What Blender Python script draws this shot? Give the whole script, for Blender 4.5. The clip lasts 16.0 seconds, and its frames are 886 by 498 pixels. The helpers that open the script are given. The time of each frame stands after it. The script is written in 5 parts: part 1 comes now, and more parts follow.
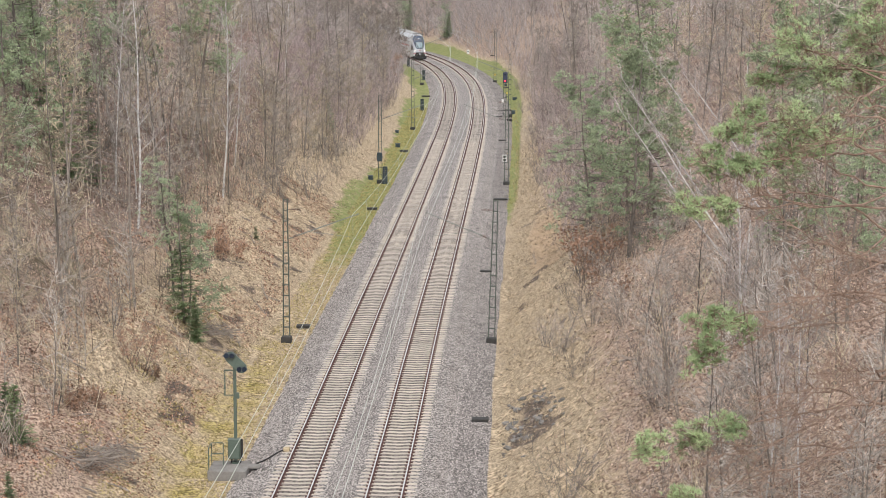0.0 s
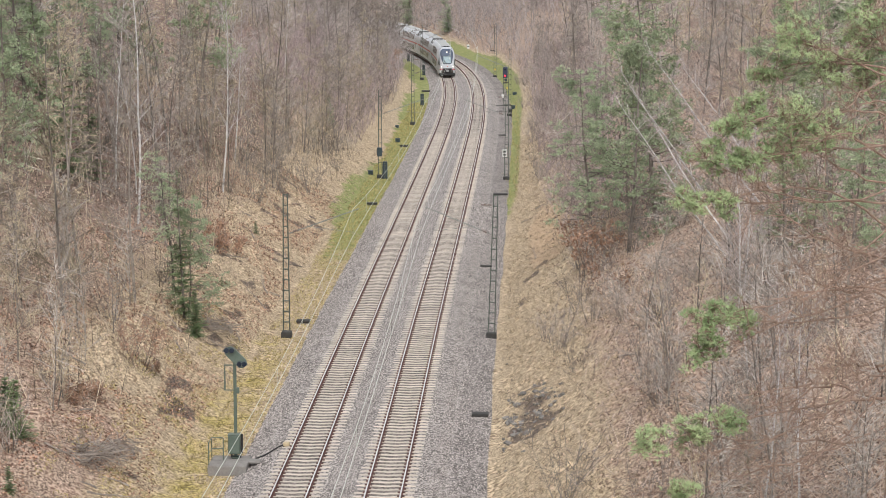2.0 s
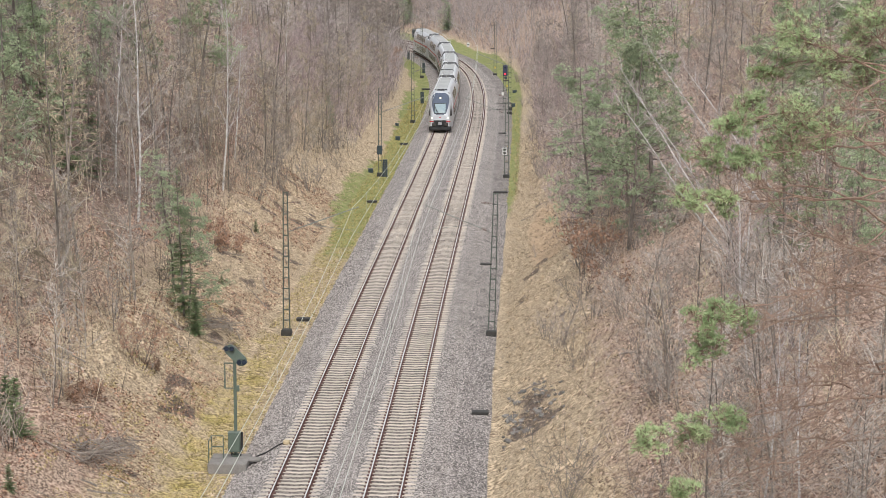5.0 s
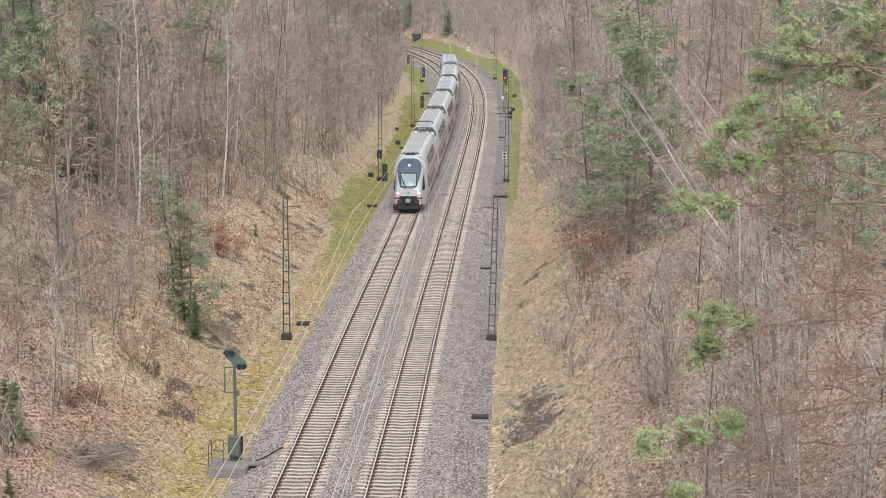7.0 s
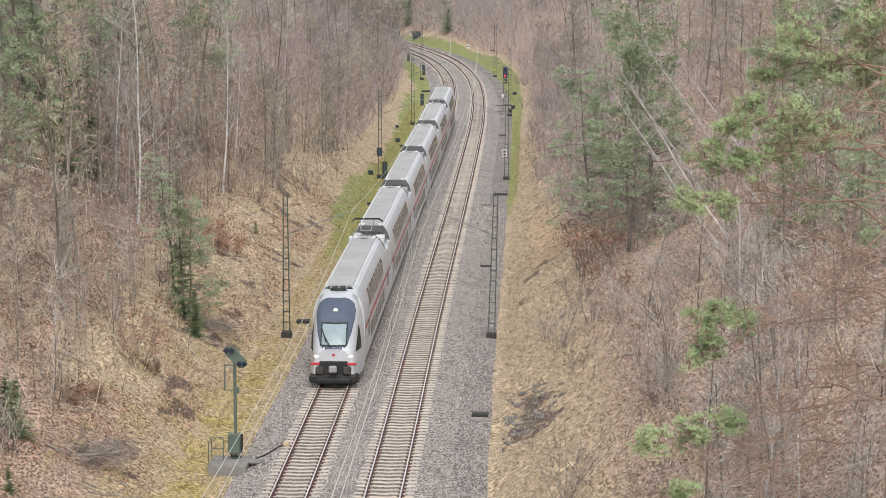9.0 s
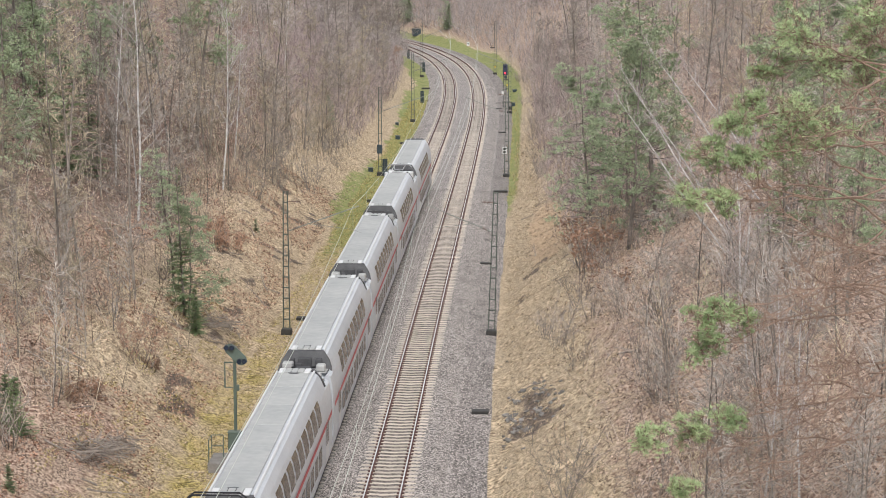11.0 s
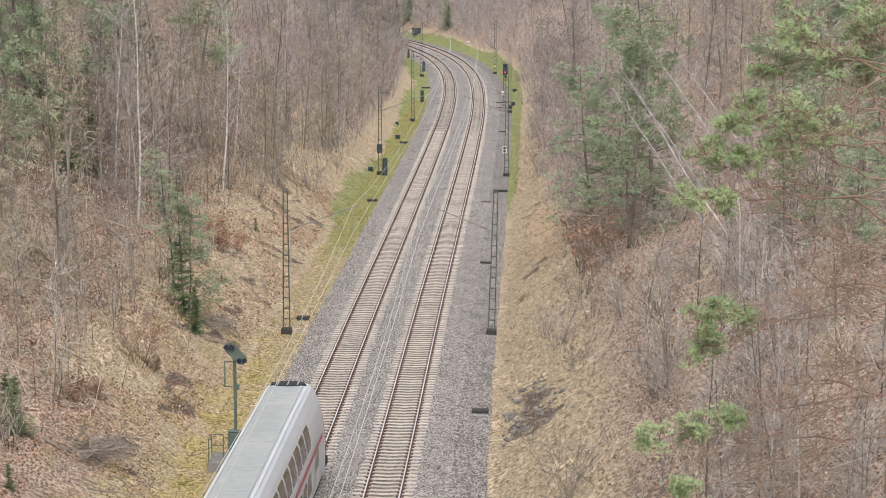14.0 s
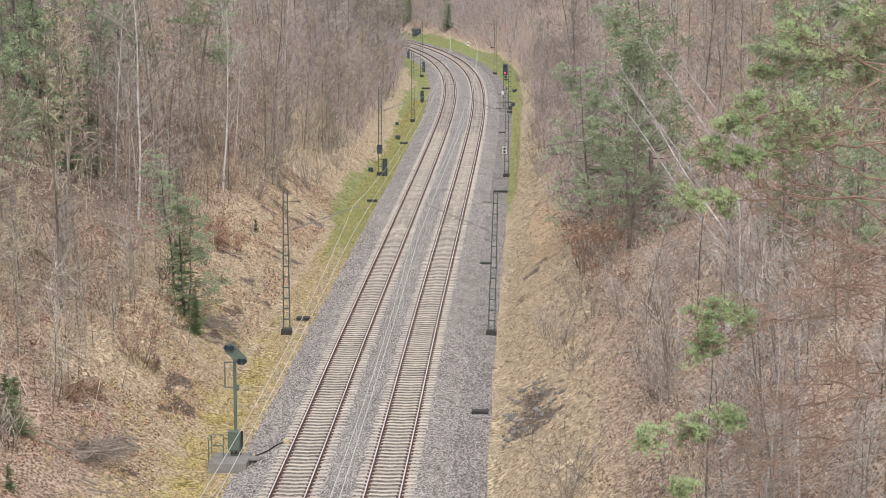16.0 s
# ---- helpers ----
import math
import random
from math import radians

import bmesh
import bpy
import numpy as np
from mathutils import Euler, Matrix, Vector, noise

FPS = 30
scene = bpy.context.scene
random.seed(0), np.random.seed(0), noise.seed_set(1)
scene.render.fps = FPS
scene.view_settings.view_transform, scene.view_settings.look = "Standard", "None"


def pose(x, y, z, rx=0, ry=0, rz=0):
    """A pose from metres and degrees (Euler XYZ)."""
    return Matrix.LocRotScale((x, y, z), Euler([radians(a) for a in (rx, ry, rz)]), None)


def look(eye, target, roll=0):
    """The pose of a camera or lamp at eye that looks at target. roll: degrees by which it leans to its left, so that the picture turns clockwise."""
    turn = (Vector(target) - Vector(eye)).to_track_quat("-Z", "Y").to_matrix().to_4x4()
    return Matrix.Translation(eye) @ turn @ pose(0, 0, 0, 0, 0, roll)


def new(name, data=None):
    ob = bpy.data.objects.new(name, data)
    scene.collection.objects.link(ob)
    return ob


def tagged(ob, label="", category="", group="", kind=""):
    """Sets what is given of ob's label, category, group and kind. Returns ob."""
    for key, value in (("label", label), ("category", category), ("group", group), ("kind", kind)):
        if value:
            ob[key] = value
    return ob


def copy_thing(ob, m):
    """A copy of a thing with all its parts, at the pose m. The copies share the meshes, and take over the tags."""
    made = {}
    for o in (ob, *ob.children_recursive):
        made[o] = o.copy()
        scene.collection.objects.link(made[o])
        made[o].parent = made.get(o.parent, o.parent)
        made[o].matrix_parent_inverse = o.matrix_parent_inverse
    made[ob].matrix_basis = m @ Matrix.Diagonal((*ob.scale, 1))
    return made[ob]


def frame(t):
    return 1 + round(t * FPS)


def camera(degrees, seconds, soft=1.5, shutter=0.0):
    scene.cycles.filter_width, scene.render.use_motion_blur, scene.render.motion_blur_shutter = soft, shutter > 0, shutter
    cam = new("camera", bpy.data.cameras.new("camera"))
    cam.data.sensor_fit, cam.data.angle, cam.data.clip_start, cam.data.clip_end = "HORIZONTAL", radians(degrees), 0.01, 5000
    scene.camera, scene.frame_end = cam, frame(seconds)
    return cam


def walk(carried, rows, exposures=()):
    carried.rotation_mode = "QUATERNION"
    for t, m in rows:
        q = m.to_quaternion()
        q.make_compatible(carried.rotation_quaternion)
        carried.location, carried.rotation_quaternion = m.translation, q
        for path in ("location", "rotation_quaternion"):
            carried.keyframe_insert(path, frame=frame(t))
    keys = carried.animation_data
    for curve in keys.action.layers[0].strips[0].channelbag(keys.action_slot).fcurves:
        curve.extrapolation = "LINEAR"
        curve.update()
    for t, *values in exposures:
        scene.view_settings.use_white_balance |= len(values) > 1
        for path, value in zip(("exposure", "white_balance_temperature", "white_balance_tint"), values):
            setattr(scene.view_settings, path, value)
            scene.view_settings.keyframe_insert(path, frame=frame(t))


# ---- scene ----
# camera: handheld on a bridge over the cutting, long lens, slow nodding
EYE_HEIGHT, TILT = 23.88, 8.58
cam = camera(23.0, 16.0, 0.65)
NODS = [(0, 14), (.5, 11.5), (1, 9.7), (1.5, 7.5), (2, 5), (2.5, 2.4), (3, .6), (3.5, 0), (4, 0), (4.5, .4), (5.3, 2.6),
        (6, 5), (6.5, 6.5), (7, 9), (7.5, 8), (8, 6.6), (8.5, 6), (9, 5), (9.6, 3.6), (10.4, 1.4), (11.3, 0), (12, .8),
        (12.5, 0), (13, -1), (13.5, -1), (14, -1), (14.5, -.8), (15, 0), (15.5, -.6), (16, 0)]
walk(cam, [(t, pose(0, 0, EYE_HEIGHT, 90 - TILT + n * .01488, 0, 0)) for t, n in NODS])

# ---- light: bright overcast ----
world = bpy.data.worlds.new("world")
scene.world = world
world.use_nodes = True
wt = world.node_tree
sky = wt.nodes.new("ShaderNodeTexSky")
sky.sky_type, sky.sun_disc, sky.sun_elevation, sky.sun_rotation = "NISHITA", False, radians(52), radians(176)
grey = wt.nodes.new("ShaderNodeHueSaturation")
grey.inputs["Saturation"].default_value = 0.22
wt.links.new(sky.outputs[0], grey.inputs["Color"])
wt.links.new(grey.outputs[0], wt.nodes["Background"].inputs["Color"])
wt.nodes["Background"].inputs["Strength"].default_value = 0.15
sun = new("sun", bpy.data.lights.new("sun", "SUN"))
sun.data.energy, sun.data.angle, sun.data.color = 1.5, radians(25), (1, .96, .9)
sun.matrix_world = look((4, -62, 80), (0, 0, 0))
scene.view_settings.exposure = 0.53

# ---- materials ----


def mat(name, c1, c2, scale=4.0, rough=.8, bump=.3, metal=0.0, fine=40.0, per=0.0, where="Object", glow=0.0, stretch=(1, 1, 1), island=0.0, lo=.34, hi=.66, share=.45, spec=.5):
    """A surface of two tones mixed by coarse and fine noise, with fine relief. per: change of value from piece to piece."""
    m = bpy.data.materials.new(name)
    m.use_nodes = True
    n, l = m.node_tree.nodes, m.node_tree.links
    b = n["Principled BSDF"]
    co = n.new("ShaderNodeTexCoord") if where == "Object" else n.new("ShaderNodeNewGeometry")
    mp = n.new("ShaderNodeMapping")
    mp.inputs["Scale"].default_value = stretch
    l.new(co.outputs["Object" if where == "Object" else "Position"], mp.inputs["Vector"])
    info = n.new("ShaderNodeObjectInfo")
    big, small = n.new("ShaderNodeTexNoise"), n.new("ShaderNodeTexNoise")
    for t, s, d in ((big, scale, 4), (small, fine, 3)):
        t.noise_dimensions = "4D"
        t.inputs["Scale"].default_value, t.inputs["Detail"].default_value = s, d
        l.new(mp.outputs[0], t.inputs["Vector"])
        sc = n.new("ShaderNodeMath")
        sc.operation = "MULTIPLY"
        sc.inputs[1].default_value = 37.0
        l.new(info.outputs["Random"], sc.inputs[0])
        l.new(sc.outputs[0], t.inputs["W"])
    add = n.new("ShaderNodeMix")
    add.inputs[0].default_value = share
    l.new(big.outputs[0], add.inputs[2])
    l.new(small.outputs[0], add.inputs[3])
    ramp = n.new("ShaderNodeValToRGB")
    ramp.color_ramp.elements[0].position, ramp.color_ramp.elements[1].position = lo, hi
    ramp.color_ramp.elements[0].color, ramp.color_ramp.elements[1].color = (*c1, 1), (*c2, 1)
    if island:
        geo = n.new("ShaderNodeNewGeometry")
        blend = n.new("ShaderNodeMix")
        blend.inputs[0].default_value = island
        l.new(add.outputs[0], blend.inputs[2])
        l.new(geo.outputs["Random Per Island"], blend.inputs[3])
        l.new(blend.outputs[0], ramp.inputs[0])
    else:
        l.new(add.outputs[0], ramp.inputs[0])
    out = ramp.outputs[0]
    if per:
        hsv = n.new("ShaderNodeHueSaturation")
        ma = n.new("ShaderNodeMapRange")
        ma.inputs["To Min"].default_value, ma.inputs["To Max"].default_value = 1 - per, 1 + per
        l.new(info.outputs["Random"], ma.inputs["Value"])
        l.new(ma.outputs[0], hsv.inputs["Value"])
        l.new(out, hsv.inputs["Color"])
        out = hsv.outputs[0]
    l.new(out, b.inputs["Base Color"])
    b.inputs["Roughness"].default_value, b.inputs["Metallic"].default_value = rough, metal
    b.inputs["Specular IOR Level"].default_value = spec
    if bump:
        bp = n.new("ShaderNodeBump")
        bp.inputs["Strength"].default_value, bp.inputs["Distance"].default_value = bump, .02
        l.new(small.outputs[0], bp.inputs["Height"])
        l.new(bp.outputs[0], b.inputs["Normal"])
    if glow:
        l.new(out, b.inputs["Emission Color"])
        b.inputs["Emission Strength"].default_value = glow
    return m


M_BALLAST = mat("ballast_stone", (.085, .075, .069), (.50, .45, .425), .5, .9, 1, 0, 10, where="World", lo=.43, hi=.575, share=.86)
M_FILL = mat("dusty_ballast_between_rails", (.075, .064, .057), (.34, .29, .258), .5, .95, 1, 0, 11, where="World", lo=.40, hi=.62, share=.8)
M_PATH = mat("gravel_shoulder", (.06, .053, .05), (.40, .355, .335), .6, .95, .8, 0, 10, where="World", lo=.42, hi=.58, share=.84)
M_SLEEPER = mat("sleeper_concrete", (.46, .405, .345), (.70, .62, .54), 2, .9, .3, 0, 30, per=.12)
M_RAIL_SIDE = mat("rusty_rail_side", (.10, .045, .038), (.21, .105, .09), 3, .85, .3, 0, 25)
M_RAIL_HEAD = mat("polished_rail_head", (.66, .63, .62), (.85, .83, .82), .3, .38, .05, .55, 5)
M_CLIP = mat("rusty_fastening", (.07, .035, .03), (.15, .08, .07), 6, .8, .2)
M_GALV = mat("mast_green_grey_steel", (.055, .068, .056), (.13, .145, .12), 2, .6, .2, .2, 20)
M_DARK = mat("dark_weathered_metal", (.03, .03, .03), (.07, .065, .06), 4, .7, .2, .2)
M_CONC = mat("weathered_concrete", (.16, .15, .14), (.32, .30, .28), 2, .9, .4)
M_WIRE = mat("copper_wire", (.50, .54, .48), (.66, .68, .62), 2, .5, 0, .3)
M_PORC = mat("insulator_porcelain", (.12, .07, .05), (.2, .12, .09), 4, .3, 0)


def ground_material():
    m = bpy.data.materials.new("cutting_soil_grass_and_litter")
    m.use_nodes = True
    n, l = m.node_tree.nodes, m.node_tree.links
    b = n["Principled BSDF"]
    b.inputs["Roughness"].default_value = .95
    geo = n.new("ShaderNodeNewGeometry")

    def noise_at(s, d=5, stretch=(1, 1, 1)):
        mp = n.new("ShaderNodeMapping")
        mp.inputs["Scale"].default_value = stretch
        l.new(geo.outputs["Position"], mp.inputs["Vector"])
        t = n.new("ShaderNodeTexNoise")
        t.inputs["Scale"].default_value, t.inputs["Detail"].default_value, t.inputs["Roughness"].default_value = s, d, .65
        l.new(mp.outputs[0], t.inputs["Vector"])
        return t.outputs[0]

    def two(c1, c2, fac, lo=.38, hi=.62):
        r = n.new("ShaderNodeValToRGB")
        r.color_ramp.elements[0].position, r.color_ramp.elements[1].position = lo, hi
        r.color_ramp.elements[0].color, r.color_ramp.elements[1].color = (*c1, 1), (*c2, 1)
        l.new(fac, r.inputs[0])
        return r.outputs[0]

    def mix(a, c, fac):
        x = n.new("ShaderNodeMix")
        x.data_type = "RGBA"
        l.new(fac, x.inputs[0]), l.new(a, x.inputs[6]), l.new(c, x.inputs[7])
        return x.outputs[2]

    def patch(attr, s, lo, hi):
        a = n.new("ShaderNodeAttribute")
        a.attribute_name = attr
        x = n.new("ShaderNodeMath")
        x.operation = "ADD"
        y = n.new("ShaderNodeMath")
        y.operation = "MULTIPLY_ADD"
        y.inputs[1].default_value, y.inputs[2].default_value = .9, -.45
        l.new(noise_at(s), y.inputs[0])
        l.new(a.outputs["Fac"], x.inputs[0]), l.new(y.outputs[0], x.inputs[1])
        r = n.new("ShaderNodeMapRange")
        r.inputs["From Min"].default_value, r.inputs["From Max"].default_value = lo, hi
        l.new(x.outputs[0], r.inputs["Value"])
        return r.outputs[0]

    f1, f2, f3 = noise_at(4.5, 6), noise_at(10, 3), noise_at(.9, 4)
    pick = two((0, 0, 0), (1, 1, 1), f3, .44, .56)
    dry = mix(two((.19, .13, .08), (.76, .61, .42), f1, .43, .57), two((.13, .09, .06), (.66, .525, .36), f2, .41, .57), pick)
    litter = mix(two((.10, .062, .045), (.57, .43, .33), f2, .42, .57), two((.17, .095, .067), (.62, .465, .36), f1, .44, .57), pick)
    moss = mix(two((.15, .115, .035), (.58, .47, .16), f1, .43, .57), two((.21, .155, .06), (.68, .53, .27), f2, .41, .57), pick)
    green = mix(two((.11, .135, .04), (.30, .33, .11), f1), two((.19, .21, .07), (.40, .39, .17), f2), pick)
    # bare earth by the rocks; also the painted shade of small pits
    earth_and_pit_shade = two((.035, .028, .024), (.27, .20, .155), f2)
    sand = two((.36, .25, .155), (.64, .475, .32), f1)
    # leaf mould, darkened so that the wood's shade is in its colour
    shaded_mould = mix(two((.05, .034, .027), (.30, .20, .155), f2, .41, .57), two((.07, .045, .036), (.36, .24, .19), f1, .43, .57), pick)
    c = mix(dry, litter, patch("litter", .8, .35, .65))
    c = mix(c, shaded_mould, patch("shaded_mould", .35, .35, .7))
    c = mix(c, moss, patch("moss", .5, .4, .62))
    c = mix(c, sand, patch("sand", .7, .4, .6))
    c = mix(c, green, patch("green", .6, .4, .6))
    c = mix(c, earth_and_pit_shade, patch("earth_and_pit_shade", .9, .5, .62))
    l.new(c, b.inputs["Base Color"])
    bp = n.new("ShaderNodeBump")
    bp.inputs["Strength"].default_value, bp.inputs["Distance"].default_value = .9, .12
    l.new(f1, bp.inputs["Height"])
    l.new(bp.outputs[0], b.inputs["Normal"])
    return m


M_GROUND = ground_material()

# ---- the line: a centre line between two tracks, given by its heading along its length ----
KNOTS = (-400, 60, 110, 150, 200, 250, 290, 330, 370, 410, 450, 520, 640, 900)
HEADS = (.0446, .0446, .0357, .0405, .0398, .0357, .0201, -.0126, -.0734, -.1593, -.2522, -.4147, -.68, -.68)
_s = np.arange(-400, 900.01, .5)
_h = np.interp(_s, KNOTS, HEADS)
_x = np.concatenate([[0], np.cumsum(np.sin((_h[1:] + _h[:-1]) / 2)) * .5])
_y = np.concatenate([[0], np.cumsum(np.cos((_h[1:] + _h[:-1]) / 2)) * .5])
_i0 = int(np.argmin(abs(_s - 60)))
_x += -5.782 - _x[_i0]
_y += 60 - _y[_i0]
HALF = 1.985   # from the centre line to each track's middle


def line(s, off=0.0):
    """x, y and heading of a point at length s along the line, off metres to its right."""
    h = np.interp(s, _s, _h)
    return np.interp(s, _s, _x) + off * np.cos(h), np.interp(s, _s, _y) - off * np.sin(h), h


def at(s, off=0.0, z=0.0, turn=0.0):
    x, y, h = line(s, off)
    return Matrix.Translation((x, y, z)) @ Matrix.Rotation(-h + turn, 4, "Z")


def chart(px, py):
    """Length and offset of the world points (px, py) by the nearest place on the line."""
    idx = np.arange(0, len(_s), 4)
    out_s, out_l = np.zeros(len(px)), np.zeros(len(px))
    for i in range(0, len(px), 4000):
        a, c = px[i:i + 4000, None], py[i:i + 4000, None]
        k = idx[np.argmin((a - _x[idx]) ** 2 + (c - _y[idx]) ** 2, 1)]
        dx, dy = px[i:i + 4000] - _x[k], py[i:i + 4000] - _y[k]
        out_s[i:i + 4000] = _s[k] + dx * np.sin(_h[k]) + dy * np.cos(_h[k])
        out_l[i:i + 4000] = dx * np.cos(_h[k]) - dy * np.sin(_h[k])
    return out_s, out_l


_rng = np.random.default_rng(7)
_waves = [(_rng.uniform(-1, 1, 2) * f, _rng.uniform(0, 6.3), a) for f, a in
          [(.08, .5), (.12, .4), (.2, .3), (.3, .25), (.5, .16), (.7, .14), (1.0, .1), (1.4, .09), (2.0, .10), (2.6, .09), (3.4, .08), (4.2, .06)]]


def rough(px, py):
    """Uneven ground: a sum of waves, about +-0.8."""
    return sum(a * np.sin(px * k[0] + py * k[1] + p + 1.3 * np.sin(py * k[0] * .7 - px * k[1] * .6)) for k, p, a in _waves)


def height(s, l, px, py):
    """The cutting's cross section: bed, two banks, and the wooded land above."""
    bed = np.full_like(l, -.62)
    toe_l, toe_r = -7.6, 6.6
    left = np.where(l < toe_l, (toe_l - l) * .60, 0)
    left = np.where(left > 10, 10 + (left - 10) * .32, left)
    right = np.where(l > toe_r, (l - toe_r) * .58, 0)
    right = np.where(right > 8.5, 8.5 + (right - 8.5) * .32, right)
    up = left + right
    up = np.minimum(up, 26 + (up - 26) * .05)
    return bed + up + rough(px, py) * np.clip(up / 2.5, .03, 1.0) * .75


def ground_z(px, py):
    a, c = np.array([px], float), np.array([py], float)
    s, l = chart(a, c)
    return float(height(s, l, a, c)[0])


# ---- one helper that links a mesh under a thing ----


def mesh_of(name, verts, faces, material, smooth=False):
    me = bpy.data.meshes.new(name)
    me.from_pydata([tuple(map(float, v)) for v in verts], [], faces)
    for m in material if isinstance(material, (list, tuple)) else [material]:
        me.materials.append(m)
    if smooth:
        me.polygons.foreach_set("use_smooth", [True] * len(me.polygons))
    me.update()
    return me


def part(name, bm, material, parent, label=""):
    """Links a bmesh, or a ready mesh, as one object under a thing or a part."""
    if isinstance(bm, bmesh.types.BMesh):
        me = bpy.data.meshes.new(name)
        bm.to_mesh(me)
        bm.free()
        me.materials.append(material)
    else:
        me = bm
    ob = new(name, me)
    ob.parent = parent
    if label:
        ob["label"] = label
    return ob


def thing(name, m, label, category, group="", kind=""):
    ob = new(name)
    ob.matrix_basis = m
    return tagged(ob, label, category, group, kind)


def box(bm, x, y, z, sx, sy, sz, m=None, bevel=0.0):
    """A box centred at x, y, z, its edges bevelled."""
    r = bmesh.ops.create_cube(bm, size=1)
    vs = r["verts"]
    bmesh.ops.scale(bm, vec=(sx, sy, sz), verts=vs)
    if bevel:
        es = list({e for v in vs for e in v.link_edges})
        vs = bmesh.ops.bevel(bm, geom=es, offset=bevel, segments=1, affect="EDGES")["verts"]
    bmesh.ops.transform(bm, matrix=Matrix.Translation((x, y, z)) @ (m or Matrix()), verts=vs)
    return vs


def bar(bm, a, c, r, n=6, r2=None):
    """A round bar from a to c."""
    a, c = Vector(a), Vector(c)
    res = bmesh.ops.create_cone(bm, cap_ends=True, segments=n, radius1=r, radius2=r if r2 is None else r2, depth=(c - a).length)
    q = (c - a).to_track_quat("Z", "Y").to_matrix().to_4x4()
    bmesh.ops.transform(bm, matrix=Matrix.Translation((a + c) / 2) @ q, verts=res["verts"])


def fresh():
    return bmesh.new()


# ---- ground: one sheet to the horizon ----


def build_ground():
    far = [60, 75, 95, 125, 170, 240, 400, 800, 1600, 3200]
    gx = np.concatenate([-np.array(far[::-1]), np.arange(-46, 46.1, .6), far])
    gy = np.concatenate([[-3000, -1200, -500, -200, -80, -20, 10, 30], np.arange(44, 300, .9), np.arange(300, 520, 2.2), [530, 550, 580, 620, 700, 850, 1200, 2000, 3600]])
    px, py = (a.ravel() for a in np.meshgrid(gx, gy))
    s, l = chart(px, py)
    z = height(s, l, px, py)
    nx, ny = len(gx), len(gy)
    faces = [(j * nx + i, j * nx + i + 1, (j + 1) * nx + i + 1, (j + 1) * nx + i) for j in range(ny - 1) for i in range(nx - 1)]
    me = mesh_of("ground", np.stack([px, py, z], 1), faces, M_GROUND, True)
    wob = rough(px * 1.3 + 50, py * 1.3)
    bump = lambda v, lo, hi: np.clip((v - lo) / (hi - lo), 0, 1)
    verge = np.interp(s, (200, 260, 300, 340, 420, 470), (6.6, 6.8, 7.4, 8.2, 8.4, 7.6))
    # pits are colour only: dark spots painted for shade in small hollows
    pit = np.random.default_rng(41)
    pit_shades = [(1.0, pit.uniform(84, 190), pit.uniform(-12.5, -8.3), pit.uniform(.5, 1.1)) for _ in range(60)] + [(.9, pit.uniform(95, 190), pit.uniform(7.6, 11), pit.uniform(.5, 1.0)) for _ in range(26)] + [(1.0, 104.3, -8.5, 1.0)]
    zones = {
        "green": bump(-l, 4.2, 5.2) * bump(l, -8.4 + wob, -7.2 + wob) * bump(s, 125, 190) * .95 + bump(l, 4.9, 5.5) * bump(-l, -verge - 1, -verge) * bump(s, 170, 200),
        "moss": (bump(-l, 4.5, 6) * bump(l, -11.5 + 2 * wob, -7.5) * (1 - .6 * bump(s, 108, 150))) * .56,
        "litter": np.maximum(np.maximum(bump(-l, 11, 17) * .85, bump(-l, 8.6, 11) * bump(-s, -104, -94) * .9), bump(l, 9 - bump(s, 250, 330), 14 - 3 * bump(s, 250, 330)) * .95),
        "sand": bump(l, 7.5, 9) * bump(-l, -13, -10) * bump(s, 140, 152) * bump(-s, -185, -168) * .95,
        # floor under the trees: tree shade painted in, deeper into the wood
        "shaded_mould": np.maximum(bump(-l, 13.5, 19) * (.35 + .65 * bump(s, 112, 140)), bump(l, 17, 24) * .7) * .85,
        "earth_and_pit_shade": np.maximum(bump(l, 6.7 + wob, 7.4 + wob) * bump(-l, -10.4 + wob, -9 + wob) * bump(s, 94 + 2 * wob, 100) * bump(-s, -114 + 3 * wob, -107) * .68,
                            sum(a * np.exp(-((s - c) / w) ** 2 - ((l - o) / .45) ** 2) for a, c, o, w in pit_shades)),
    }
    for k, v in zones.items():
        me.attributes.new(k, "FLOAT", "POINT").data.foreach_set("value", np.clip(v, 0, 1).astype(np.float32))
    return tagged(new("ground", me), "railway cutting banks with dry grass, moss and leaf litter", "ground", kind="structure")


build_ground()


def strip(name, ss, profile, material, smooth=False):
    """A band swept along the line: profile gives (offset, height) points from left to right."""
    verts, faces, n = [], [], len(profile)
    for s in ss:
        for o, z in profile:
            x, y, _ = line(s, o)
            verts.append((x, y, z))
    for j in range(len(ss) - 1):
        for i in range(n - 1):
            a = j * n + i
            faces.append((a, a + 1, a + n + 1, a + n))
    return mesh_of(name, verts, faces, material, smooth)


